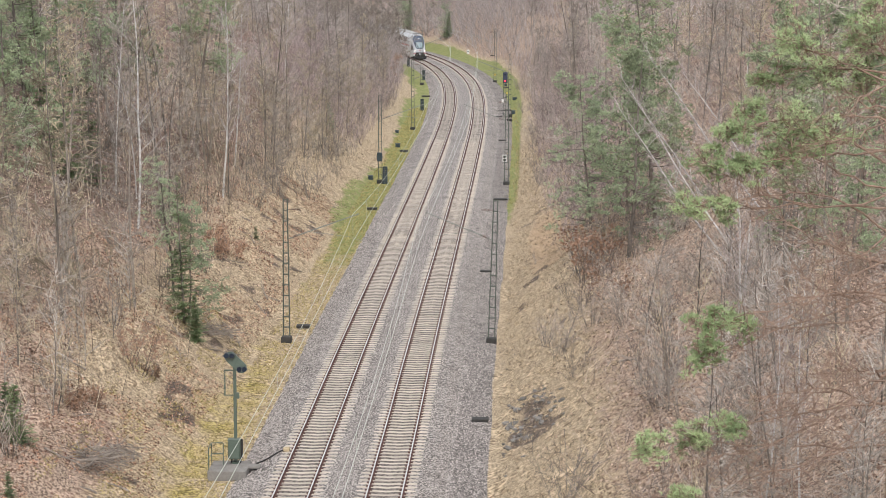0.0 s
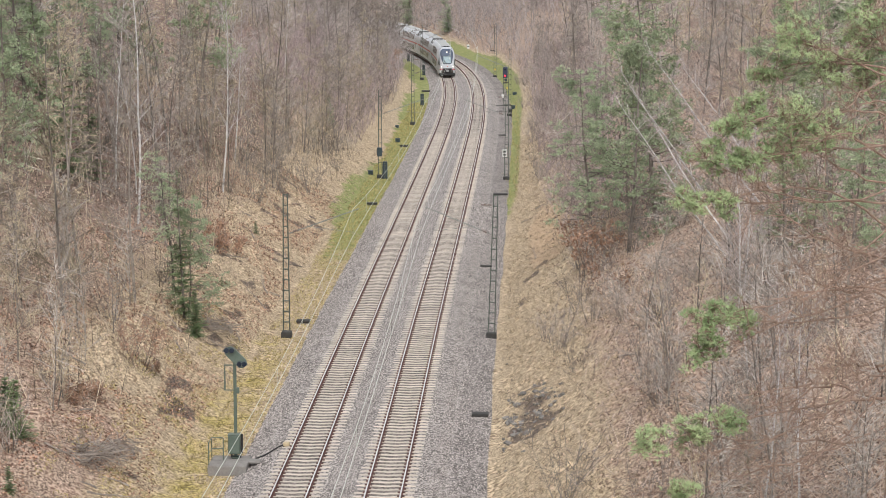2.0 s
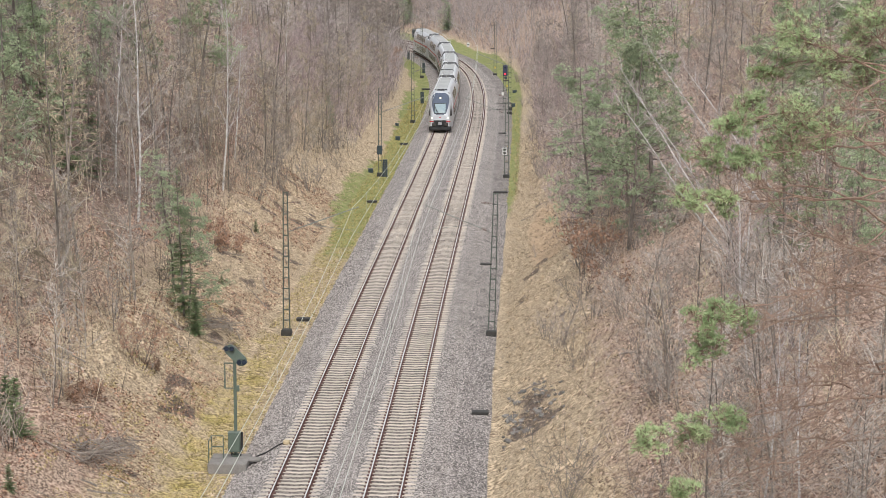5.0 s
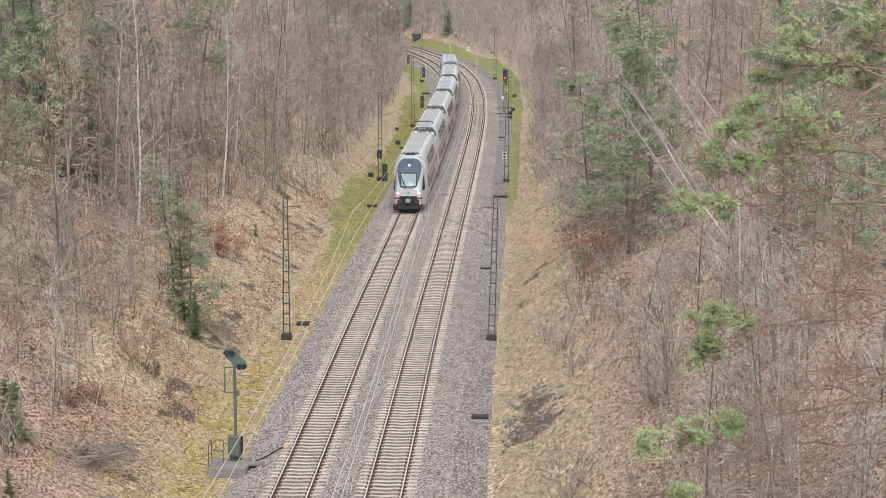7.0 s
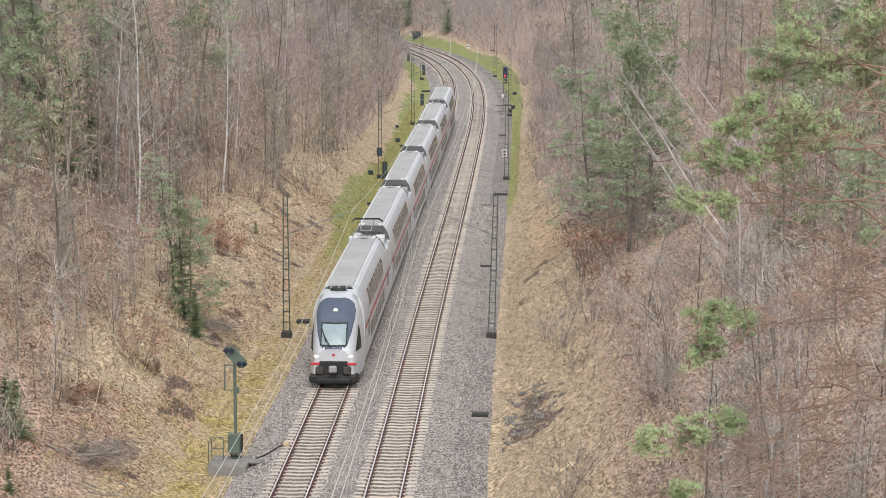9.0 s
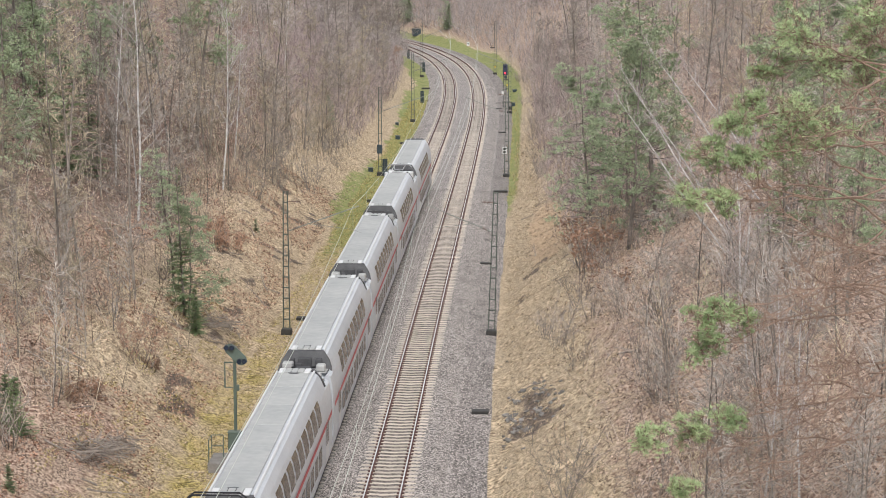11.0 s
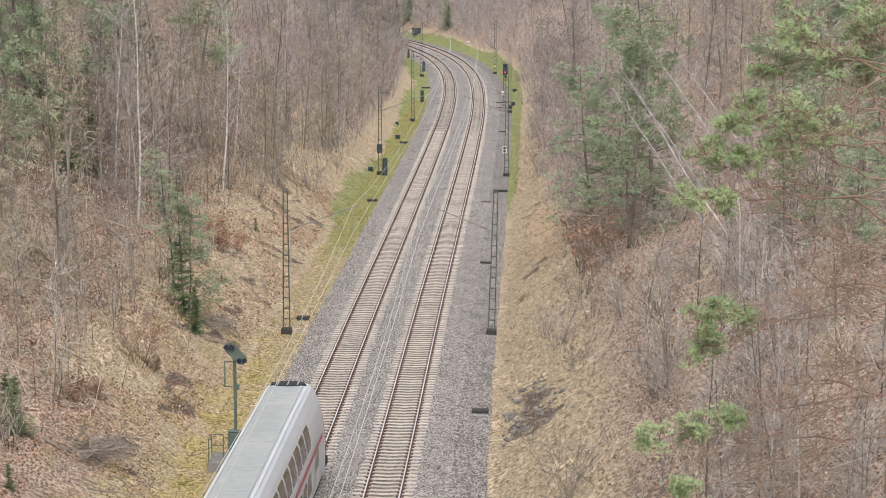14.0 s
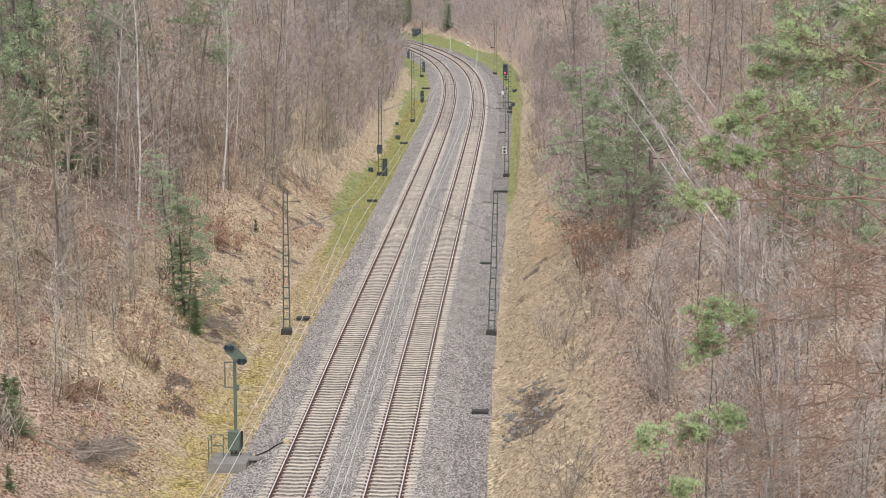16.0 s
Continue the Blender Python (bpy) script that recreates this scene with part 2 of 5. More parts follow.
def build_bed():
    ss = np.arange(-60, 560, .5)
    rng = np.random.default_rng(3)
    prof = [(-5.2, -.66), (-4.6, -.50), (-3.9, -.24), (-3.3, -.2), (-2.9, -.21), (-2.7, -.2), (-2.25, -.212), (-1.985, -.234), (-1.7, -.212), (-1.27, -.2), (-1.1, -.21), (-.8, -.19), (-.2, -.22), (.3, -.2), (.8, -.19), (1.1, -.21), (1.27, -.2), (1.7, -.212), (1.985, -.234), (2.25, -.212), (2.7, -.2), (2.9, -.21), (3.3, -.2), (3.9, -.26), (4.5, -.52), (5.0, -.56), (5.05, -.7)]
    me = strip("ballast_bed", ss, prof, M_BALLAST)
    co = np.zeros(len(me.vertices) * 3)
    me.vertices.foreach_get("co", co)
    co[2::3] += rng.normal(0, .004, len(co) // 3)
    me.vertices.foreach_set("co", co)
    me.materials.append(M_FILL)
    cols = len(prof) - 1
    fill = [i for i in range(cols) if abs(abs(prof[i][0] + prof[i + 1][0]) / 2 - HALF) < .6]
    for q in me.polygons:
        if q.index % cols in fill:
            q.material_index = 1
    tagged(new("ballast_bed", me), "grey crushed stone ballast under both tracks", "ballast", kind="structure")
    me = strip("pavement", ss, [(4.3, -.64), (4.6, -.535), (5.4, -.53), (6.1, -.55), (6.5, -.66)], M_PATH)
    tagged(new("pavement", me), "brownish gravel shoulder beside the track", "gravel path", kind="structure")


build_bed()

# ---- tracks ----


def rail_mesh(name, ss, off, prof, material):
    return strip(name, ss, [(off + o, z) for o, z in prof], material)


def build_track(off, label):
    tr = thing("railway_track", Matrix(), label, "railway track", "two tracks of the line")
    ss = np.concatenate([np.arange(-60, 250, 2.0), np.arange(250, 560, 1.5)])
    for side in (-.7525, .7525):
        o = off + side
        web = [(-.07, -.165), (-.07, -.15), (-.012, -.13), (-.012, -.05), (-.034, -.04), (-.034, -.003), (.034, -.003), (.034, -.04), (.012, -.05), (.012, -.13), (.07, -.15), (.07, -.165)]
        r = part("rail", rail_mesh("rail", ss, o, web, M_RAIL_SIDE), None, tr, "steel rail with rust-brown web")
        part("rail_head", rail_mesh("rail_head", ss, o, [(-.035, -.012), (-.028, .001), (.028, .001), (.035, -.012)], M_RAIL_HEAD), None, r, "bright polished running surface")
    # concrete sleeper: thick under the rails, waisted in the middle
    xs = (-1.3, -1.02, -.72, -.5, -.26, 0, .26, .5, .72, 1.02, 1.3)
    wt_ = (.095, .11, .105, .095, .088, .085, .088, .095, .105, .11, .095)
    zt = (-.19, -.168, -.165, -.180, -.194, -.2, -.194, -.180, -.165, -.168, -.19)
    verts, faces = [], []
    for x, w, z in zip(xs, wt_, zt):
        verts += [(x, -w - .02, -.34), (x, -w, z), (x, w, z), (x, w + .02, -.34)]
    for i in range(10):
        faces += [(i * 4 + k, i * 4 + k + 1, i * 4 + k + 5, i * 4 + k + 4) for k in range(3)]
    faces += [(0, 1, 2, 3), (43, 42, 41, 40)]
    sl = mesh_of("sleeper", verts, [tuple(reversed(q)) for q in faces], M_SLEEPER)
    bm = fresh()
    box(bm, 0, 0, -.145, .32, .14, .05)
    cl = bpy.data.meshes.new("fastening")
    bm.to_mesh(cl)
    bm.free()
    cl.materials.append(M_CLIP)
    rng = np.random.default_rng(int(off * 10) + 50)
    v2, f2, v3, f3 = [], [], [], []
    base = [Vector(v.co) for v in sl.vertices]
    bf = [tuple(p.vertices) for p in sl.polygons]
    cb, cf = [Vector(v.co) for v in cl.vertices], [tuple(p.vertices) for p in cl.polygons]
    for i, s in enumerate(np.arange(80, 450, .62)):
        m = at(s, off, float(rng.normal(0, .004)) - (.016 if s > 250 else 0), float(rng.normal(0, .006)))
        if i < 280:
            o = part("sleeper", sl, None, tr)
            o.matrix_basis = m
            for side in (-.7525, .7525):
                part("fastening", cl, None, o).location.x = side
        else:
            n = len(v2)
            v2 += [m @ v for v in base]
            f2 += [tuple(k + n for k in q) for q in bf]
            n = len(v3)
            for side in (-.7525, .7525):
                n = len(v3)
                v3 += [m @ (v + Vector((side, 0, 0))) for v in cb]
                f3 += [tuple(k + n for k in q) for q in cf]
    tagged(part("far_sleeper_row", mesh_of("far_sleeper_row", v2, f2, M_SLEEPER), None, tr, "concrete sleepers further along the track"), kind="stuff")
    tagged(part("far_fastening_row", mesh_of("far_fastening_row", v3, f3, M_CLIP), None, tr), kind="stuff")


build_track(-HALF, "track with concrete sleepers that the train uses")
build_track(HALF, "empty second track with concrete sleepers and rusty rails")

# ---- overhead line ----
MASTS_LEFT, MASTS_RIGHT = (44, 128, 210, 267, 345), (44, 128, 209, 279, 350)


M_ARM = mat("grey_steel_tube", (.20, .21, .19), (.34, .35, .32), 2, .55, .1, .2)


def build_mast(s, off, tall=8.0, lean=0.0):
    """A lattice mast with a concrete foot, cantilever arm and insulators; the arm reaches over the nearer track."""
    side = -1 if off < 0 else 1
    m = at(s, off, -.6) @ Matrix.Rotation(radians(lean) * side, 4, "Y")
    ma = thing("overhead_line_mast", m, "green-grey lattice steel mast with cantilever arm beside the track", "overhead mast", "masts along the line")
    bm = fresh()
    box(bm, 0, 0, .1, .62, .62, .5, bevel=.05)
    part("foundation", bm, M_DARK, ma, "dark weathered concrete foundation")
    for sgn in (-1, 1):
        bm = fresh()
        a, c = Vector((sgn * .19, 0, .3)), Vector((sgn * .12, 0, tall + .6))
        bar(bm, a + Vector((0, -.1, 0)), c + Vector((0, -.06, 0)), .034, 4)
        bar(bm, a + Vector((0, .1, 0)), c + Vector((0, .06, 0)), .034, 4)
        part("upright", bm, M_GALV, ma)
    bat = fresh()
    box(bat, 0, 0, 0, .37, .2, .05, bevel=.01)
    me = bpy.data.meshes.new("batten")
    bat.to_mesh(me)
    bat.free()
    me.materials.append(M_GALV)
    z = .9
    while z < tall + .6:
        o = part("batten", me, None, ma)
        k = 1 - .36 * (z - .4) / (tall + .2)
        o.matrix_basis = Matrix.Translation((0, 0, z)) @ Matrix.Diagonal((k, 1, 1, 1))
        z += .64
    reach = abs(off) - HALF
    bm = fresh()
    bar(bm, (-side * .2, 0, 6.25), (-side * (reach + .1), 0, 7.75), .032, 6)
    bar(bm, (-side * 1.3, 0, 6.68), (-side * (reach - .3), 0, 6.35), .014, 5)
    bar(bm, (-side * (reach - .3), 0, 6.35), (-side * (reach + .25), 0, 6.13), .012, 5)
    part("cantilever_arm", bm, M_ARM, ma, "grey tubular cantilever arm")
    bm = fresh()
    for zz, k in ((6.36, .45),):
        for i in range(5):
            bar(bm, (-side * (k + i * .07), 0, zz + (i * .03 if zz < 7 else 0)), (-side * (k + i * .07 + .03), 0, zz + (i * .03 if zz < 7 else 0)), .075, 8)
    part("insulator", bm, M_PORC, ma, "brown ribbed insulators")
    bm = fresh()
    bar(bm, (-side * .1, 0, 8.0), (-side * .85, 0, 8.0), .02, 5)
    for i in range(5):
        bar(bm, (-side * (.4 + i * .08), 0, 8.0), (-side * (.43 + i * .08), 0, 8.0), .07, 8)
    part("top_insulator", bm, M_PORC, ma)
    if side > 0:
        bm = fresh()
        box(bm, -.45, 0, 4.35, .7, .3, .1, bevel=.02)
        part("bracket", bm, M_DARK, ma, "small dark bracket")
    return ma


for _k in MASTS_LEFT:
    build_mast(_k, -6.25 if _k < 260 else -5.9, 8.0)
for _k in MASTS_RIGHT:
    build_mast(_k, 6.0, 8.0, 1.6 if _k == 128 else .4)


def wire(name, pts, r, material, parent, label=""):
    cu = bpy.data.curves.new(name, "CURVE")
    cu.dimensions, cu.bevel_depth, cu.bevel_resolution = "3D", r, 1
    sp = cu.splines.new("POLY")
    sp.points.add(len(pts) - 1)
    for p, c in zip(sp.points, pts):
        p.co = (*c, 1)
    cu.materials.append(material)
    ob = new(name, cu)
    ob.parent = parent
    if label:
        ob["label"] = label
    return ob


def build_wires(off, masts, label):
    cat = thing("catenary", Matrix(), label, "overhead wire", "overhead wires of both tracks")
    contact, messenger = [], []
    for a, c in zip(masts[:-1], masts[1:]):
        for i in range(16):
            f = i / 16
            s = a + (c - a) * f
            side = (.25 if masts.index(a) % 2 else -.25) * (1 - 2 * f)
            x, y, _ = line(s, off + side)
            contact.append((x, y, 5.5))
            messenger.append((x, y, 7.12 - 4 * .95 * f * (1 - f)))
    wire("contact_wire", contact, .014, M_WIRE, cat)
    wire("messenger_wire", messenger, .012, M_WIRE, cat)
    bm = fresh()
    for i in range(0, len(contact), 2):
        bar(bm, contact[i], messenger[i], .006, 4)
    part("droppers", bm, M_WIRE, cat)


build_wires(-HALF, (-40, 44, 128, 210, 267, 345, 420), "thin pale contact and carrier wires over the track")
build_wires(HALF, (-40, 44, 128, 209, 279, 350, 425), "thin pale contact and carrier wires over the second track")

# ---- the train: six double-deck coaches ----
M_SILVER = mat("light_grey_train_paint", (.50, .52, .56), (.62, .64, .675), .5, .33, .03, .1, 6)
M_ROOF = mat("grey_roof_paint", (.33, .335, .335), (.46, .46, .445), .35, .6, .1, 0, 3)
M_RAILTRIM = mat("white_roof_edge", (.60, .60, .61), (.72, .72, .72), 1, .4, .03)
M_RED = mat("red_stripe_paint", (.42, .03, .04), (.56, .05, .06), 1, .4, .03)
M_GLASS = mat("tinted_window_glass", (.05, .04, .033), (.15, .115, .09), 1, .2, 0, spec=.15)
M_MASK = mat("dark_blue_front_mask", (.085, .105, .15), (.125, .15, .20), 1, .25, 0, .1, spec=.3)
# pale teal is the sky's reflection put into the glass colour
M_SCREEN = mat("windscreen_sky_tint", (.20, .28, .31), (.34, .42, .45), 1, .2, 0, spec=.2)
M_BLACK = mat("black_rubber_and_plastic", (.012, .012, .013), (.03, .03, .03), 3, .7, .1)
M_EQUIP = mat("dark_roof_equipment", (.012, .012, .014), (.045, .045, .05), 3, .6, .2, spec=.2)
M_CHARCOAL = mat("charcoal_roof_end", (.045, .046, .05), (.10, .10, .105), 3, .6, .2, spec=.3)
M_DECK = mat("pale_grey_dusty_metal", (.30, .30, .30), (.48, .48, .47), 2, .6, .1)
M_LIGHT = mat("headlight_glow", (1, .86, .62), (1, .92, .74), 1, .3, 0, glow=1.6)
M_STEEL = mat("bare_grey_steel", (.26, .26, .27), (.42, .42, .43), 3, .45, .1, .3)
M_BOGIE = mat("dirty_bogie_steel", (.03, .027, .025), (.08, .07, .06), 5, .8, .3)
ROOF, FLOOR_Z, WIDE = 4.55, .42, 1.4


def body_section(wide=WIDE, low=FLOOR_Z, top=ROOF):
    """Straight sides that lean in above 3 m, round shoulders, flat roof."""
    k = wide / WIDE
    half = [(1.33, low), (1.39, low + .25), (1.4, 1.4), (1.4, 2.65), (1.37, 3.2), (1.27, 3.68), (1.12, 4.05), (.95, top - .2), (.80, top - .08), (.6, top - .01)]
    return [(-x * k, min(z, top)) for x, z in half] + [(x * k, min(z, top)) for x, z in reversed(half)]


def nose_point(d, a):
    """The cab's skin at d metres behind the tip; a from -1 (left sill) over the roof (0) to 1 (right sill)."""
    f = min(max(d / 3.4, 0), 1)
    wide = 1.4 * (.74 + .26 * math.sin(f * math.pi / 2) ** .6)
    top = 1.95 + (4.45 - 1.95) * (math.sin(f * math.pi / 2) ** .78)
    th = (a + 1) / 2 * math.pi
    c, s_ = math.cos(th), math.sin(th)
    x = -wide * math.copysign(abs(c) ** (.70 - .16 * f), c)
    z = FLOOR_Z + (top - FLOOR_Z) * abs(s_) ** (.68 - .1 * f)
    return Vector((x, -d, z))


def skin(name, ds, as_, material, parent, lift=0.0, label="", keep=None):
    """A patch of the cab's skin, lifted off it."""
    bm = fresh()
    grid = []
    for d in ds:
        row = []
        for a in as_:
            p = nose_point(d, a)
            if lift:
                e = 1e-2
                nrm = (nose_point(d + e, a) - p).cross(nose_point(d, a + e) - p)
                if nrm.length > 1e-9:
                    nrm.normalize()
                    if nrm.dot(p - Vector((0, -3.2, 2.0))) < 0:
                        nrm = -nrm
                    p = p + nrm * lift
            row.append(bm.verts.new(p))
        grid.append(row)
    for i in range(len(ds) - 1):
        for j in range(len(as_) - 1):
            if keep is None or keep((ds[i] + ds[i + 1]) / 2, (as_[j] + as_[j + 1]) / 2):
                bm.faces.new((grid[i][j], grid[i][j + 1], grid[i + 1][j + 1], grid[i + 1][j]))
    for v in [v for v in bm.verts if not v.link_faces]:
        bm.verts.remove(v)
    bmesh.ops.recalc_face_normals(bm, faces=bm.faces)
    ob = part(name, bm, material, parent, label)
    ob.data.polygons.foreach_set("use_smooth", [True] * len(ob.data.polygons))
    return ob


def loft(bm, secs):
    """secs: list of (y, [(x, z)...])."""
    rows = [[bm.verts.new((x, y, z)) for x, z in sec] for y, sec in secs]
    for r1, r2 in zip(rows[:-1], rows[1:]):
        for i in range(len(r1) - 1):
            bm.faces.new((r1[i], r1[i + 1], r2[i + 1], r2[i]))
    for r in (rows[0], rows[-1]):
        bm.faces.new(r)
    bmesh.ops.recalc_face_normals(bm, faces=bm.faces)


def side_panel(bm, side, y0, y1, z0, z1, lift=.012):
    """A thin pane that follows the coach's leaning side."""
    def xs(z):
        half = body_section()[10:][::-1]
        return np.interp(z, [q[1] for q in half], [q[0] for q in half])
    zz = [z0] + [q[1] for q in sorted(body_section()[10:], key=lambda q: q[1]) if z0 < q[1] < z1] + [z1]
    for a, c in zip(zz[:-1], zz[1:]):
        q = [bm.verts.new((side * (xs(z) + lift), y, z)) for y, z in ((y0, a), (y1, a), (y1, c), (y0, c))]
        bm.faces.new(q)


LONG = 24.6


def pantograph(parent, y, raised):
    """A half-scissor current collector on its frame, raised to the wire or folded."""
    bm = fresh()
    for sx in (-.5, .5):
        bar(bm, (sx, y - .8, 4.30), (sx, y + .8, 4.30), .045)
        for sy in (-.8, .8):
            bar(bm, (sx, y + sy, 3.7), (sx, y + sy, 4.30), .07, 8)
    for sy in (-.8, .8):
        bar(bm, (-.5, y + sy, 4.30), (.5, y + sy, 4.30), .045)
    base = part("pantograph", bm, M_STEEL, parent, "grey steel pantograph")
    knee, top = (Vector((0, y + .85, 4.85)), Vector((0, y - .35, 5.40))) if raised else (Vector((0, y + .75, 4.62)), Vector((0, y - .5, 4.86)))
    bm = fresh()
    bar(bm, (0, y - .7, 4.33), knee, .06)
    bar(bm, knee + Vector((-.3, 0, 0)), knee + Vector((.3, 0, 0)), .04)
    for sx in (-.3, .3):
        bar(bm, knee + Vector((sx, 0, 0)), top + Vector((sx * 1.5, 0, 0)), .032)
    part("arm", bm, M_STEEL, base)
    for k in (-.16, .16):
        bm = fresh()
        p = top + Vector((0, k, .03))
        bar(bm, p + Vector((-.75, 0, 0)), p + Vector((.75, 0, 0)), .035)
        for sx in (-1, 1):
            bar(bm, p + Vector((sx * .75, 0, 0)), p + Vector((sx * .98, 0, -.18)), .026)
        part("contact_strip", bm, M_EQUIP if raised else M_STEEL, base)
    for x, yy, a, c, e in ((-.92, .35, .4, .6, .70), (.92, .3, .4, .6, .66), (.7, -.75, .4, .4, .72), (-.7, -.75, .5, .35, .6)):
        bm = fresh()
        box(bm, x, y + yy, 3.74 + e / 2, a, c, e, bevel=.05)
        part("converter_box", bm, M_RAILTRIM, parent, "pale electrical box in the roof recess")


def build_coach(cab=0, panto=False, long_car=LONG):
    """A coach along -y, from its leading end at y=0. cab: 1 at the leading end, -1 at the trailing end."""
    ca = thing("train_coach", Matrix(), "light grey double-deck train coach with red stripe", "train coach", "coaches of the train")
    front, back = (3.4 if cab == 1 else 0), long_car - (3.4 if cab == -1 else 0)
    r0 = front + (.9 if cab == 1 else 1.6)
    r1 = back - (.9 if cab == -1 else (2.6 if panto else 1.9))
    low_top = 3.8
    bm = fresh()
    secs = []
    if cab != 1:
        secs += [(-.05, body_section(WIDE * .97, FLOOR_Z, low_top)), (-.25, body_section(top=low_top)), (-r0 + .5, body_section(top=low_top)), (-r0, body_section())]
    else:
        secs += [(-front + .02, body_section()), (-r0, body_section())]
    if cab != -1:
        secs += [(-r1, body_section()), (-r1 - .5, body_section(top=low_top)), (-back + .25, body_section(top=low_top)), (-back + .05, body_section(WIDE * .97, FLOOR_Z, low_top))]
    else:
        secs += [(-r1, body_section()), (-back - .02, body_section())]
    loft(bm, secs)
    part("body", bm, M_SILVER, ca)
    # roof panel between two raised white edges
    n_pan = 6
    step = (r1 - r0 - .3) / n_pan
    for i in range(n_pan):
        bm = fresh()
        box(bm, 0, -(r0 + .15 + (i + .5) * step), ROOF + .015, 1.36, step - .012, .05, bevel=.015)
        part("roof_panel", bm, M_ROOF, ca, "matt grey roof panel")
    for ye in ([] if cab == 1 else [r0 + .45]) + ([] if cab == -1 else [r1 - .45]):
        for x in (-.56, -.28, 0, .28, .56):
            bm = fresh()
            box(bm, x, -ye, ROOF + .05, .25, .8, .07, bevel=.02)
            part("roof_hatch", bm, M_RAILTRIM if abs(x) > .5 else M_ROOF, ca)
    for sx in (-1, 1):
        bm = fresh()
        box(bm, sx * .80, -(r0 + r1) / 2, ROOF - .04, .10, r1 - r0 - .2, .09, bevel=.03)
        part("roof_edge", bm, M_RAILTRIM, ca, "pale raised roof edge")
    # sunken roof ends with dark bulkheads and gear
    ends = ([] if cab == 1 else [(-.2, -r0 + .5, -1)]) + ([] if cab == -1 else [(-r1 - .5, -back + .2, 1)])
    for ya, yb, w in ends:
        bm = fresh()
        y_face = yb if w < 0 else ya
        sg = -1 if w < 0 else 1
        vs = [(-1.24, 3.74), (1.24, 3.74), (1.10, 4.14), (.80, 4.57), (-.80, 4.57), (-1.10, 4.14)]
        f0 = [bm.verts.new((x, y_face - sg * .07 + sg * .5 * (z - 3.66) / .9, z)) for x, z in vs]
        f1 = [bm.verts.new((x, y_face + sg * .2 + sg * .5 * (z - 3.66) / .9, z)) for x, z in vs]
        bm.faces.new(f0), bm.faces.new(list(reversed(f1)))
        for i in range(6):
            bm.faces.new((f0[i], f1[i], f1[(i + 1) % 6], f0[(i + 1) % 6]))
        box(bm, 0, y_face - sg * .1 + sg * .2, 4.06, .6, .3, .5, bevel=.03)
        for x in (-.62, .62):
            box(bm, x, y_face + sg * .15, 4.1, .3, .3, .36, bevel=.03)
        bmesh.ops.recalc_face_normals(bm, faces=bm.faces)
        part("bulkhead", bm, M_CHARCOAL, ca, "dark louvred bulkhead of the roof recess")
        long_ = abs(ya - yb)
        mid = (ya + yb) / 2
        bm = fresh()
        box(bm, 0, mid, 3.82, 2.1, max(long_ - .1, .2), .06, bevel=.015)
        part("recess_deck", bm, M_DECK, ca, "pale grey floor of the roof recess")
        for x, y, a, c, e in ((-.78, .1, .42, .8, .30), (.74, -.2, .48, .7, .34), (0, .35, .7, .35, .22), (.28, -.45, .3, .3, .26)):
            bm = fresh()
            box(bm, x, mid + y, 3.85 + e / 2, a, min(c, long_ * .6), e, bevel=.05)
            part("roof_equipment", bm, M_DECK if abs(x) > .5 else M_CHARCOAL, ca, "roof-mounted electrical box")
        bm = fresh()
        for x in (-.3, .25):
            bar(bm, (x, mid - long_ * .4, 3.92), (x * 2, mid + long_ * .35, 4.04), .045)
        part("roof_cable", bm, M_EQUIP, ca, "dark cables across the roof recess")
        bm = fresh()
        bar(bm, (0, y_face + sg * 1.3, ROOF), (0, y_face + sg * 1.3, ROOF + .06), .26, 16)
        part("roof_vent", bm, M_CHARCOAL, ca, "dark round roof vent")
    # windows, both decks, both sides
    for sx in (-1, 1):
        y = r0 + 3.0
        while y + 1.5 < r1 - 2.2:
            bm = fresh()
            side_panel(bm, sx, -y, -y - 1.36, 2.92, 3.86)
            part("upper_window", bm, M_GLASS, ca, "dark tinted upper-deck window")
            y += 1.72
        y = front + 4.6
        while y + 1.5 < back - 4.4:
            bm = fresh()
            side_panel(bm, sx, -y, -y - 1.3, 1.1, 1.95)
            part("lower_window", bm, M_GLASS, ca, "dark tinted lower-deck window")
            y += 1.72
        for yd in (front + 2.4, back - 3.2):
            bm = fresh()
            side_panel(bm, sx, -yd, -yd - 1.3, .62, 2.62, .014)
            d = part("door", bm, M_RAILTRIM, ca, "pale sliding double door")
            for k in (.12, .72):
                bm = fresh()
                side_panel(bm, sx, -yd - k, -yd - k - .46, 1.45, 2.4, .02)
                part("door_window", bm, M_GLASS, d)
        bm = fresh()
        side_panel(bm, sx, -front - .3, -back + .3, 2.26, 2.48, .018)
        part("stripe", bm, M_RED, ca, "red stripe between the decks")
        bm = fresh()
        side_panel(bm, sx, -front - .3, -back + .3, .45, .62, .016)
        part("sill_band", bm, M_EQUIP, ca, "dark sill band")
    # bogies with wheels
    for yb in (3.6, long_car - 3.6):
        bm = fresh()
        for sx in (-1, 1):
            box(bm, sx * 1.05, -yb, .5, .16, 3.0, .3, bevel=.06)
        box(bm, 0, -yb, .5, 1.9, .5, .25, bevel=.05)
        bo = part("bogie", bm, M_BOGIE, ca, "dirty dark steel bogie")
        for sy in (-1.25, 1.25):
            bm = fresh()
            for sx in (-.75, .75):
                bar(bm, (sx - .065, -yb + sy, .46), (sx + .065, -yb + sy, .46), .455, 20)
            bar(bm, (-.75, -yb + sy, .46), (.75, -yb + sy, .46), .08, 8)
            part("wheelset", bm, M_BOGIE, bo)
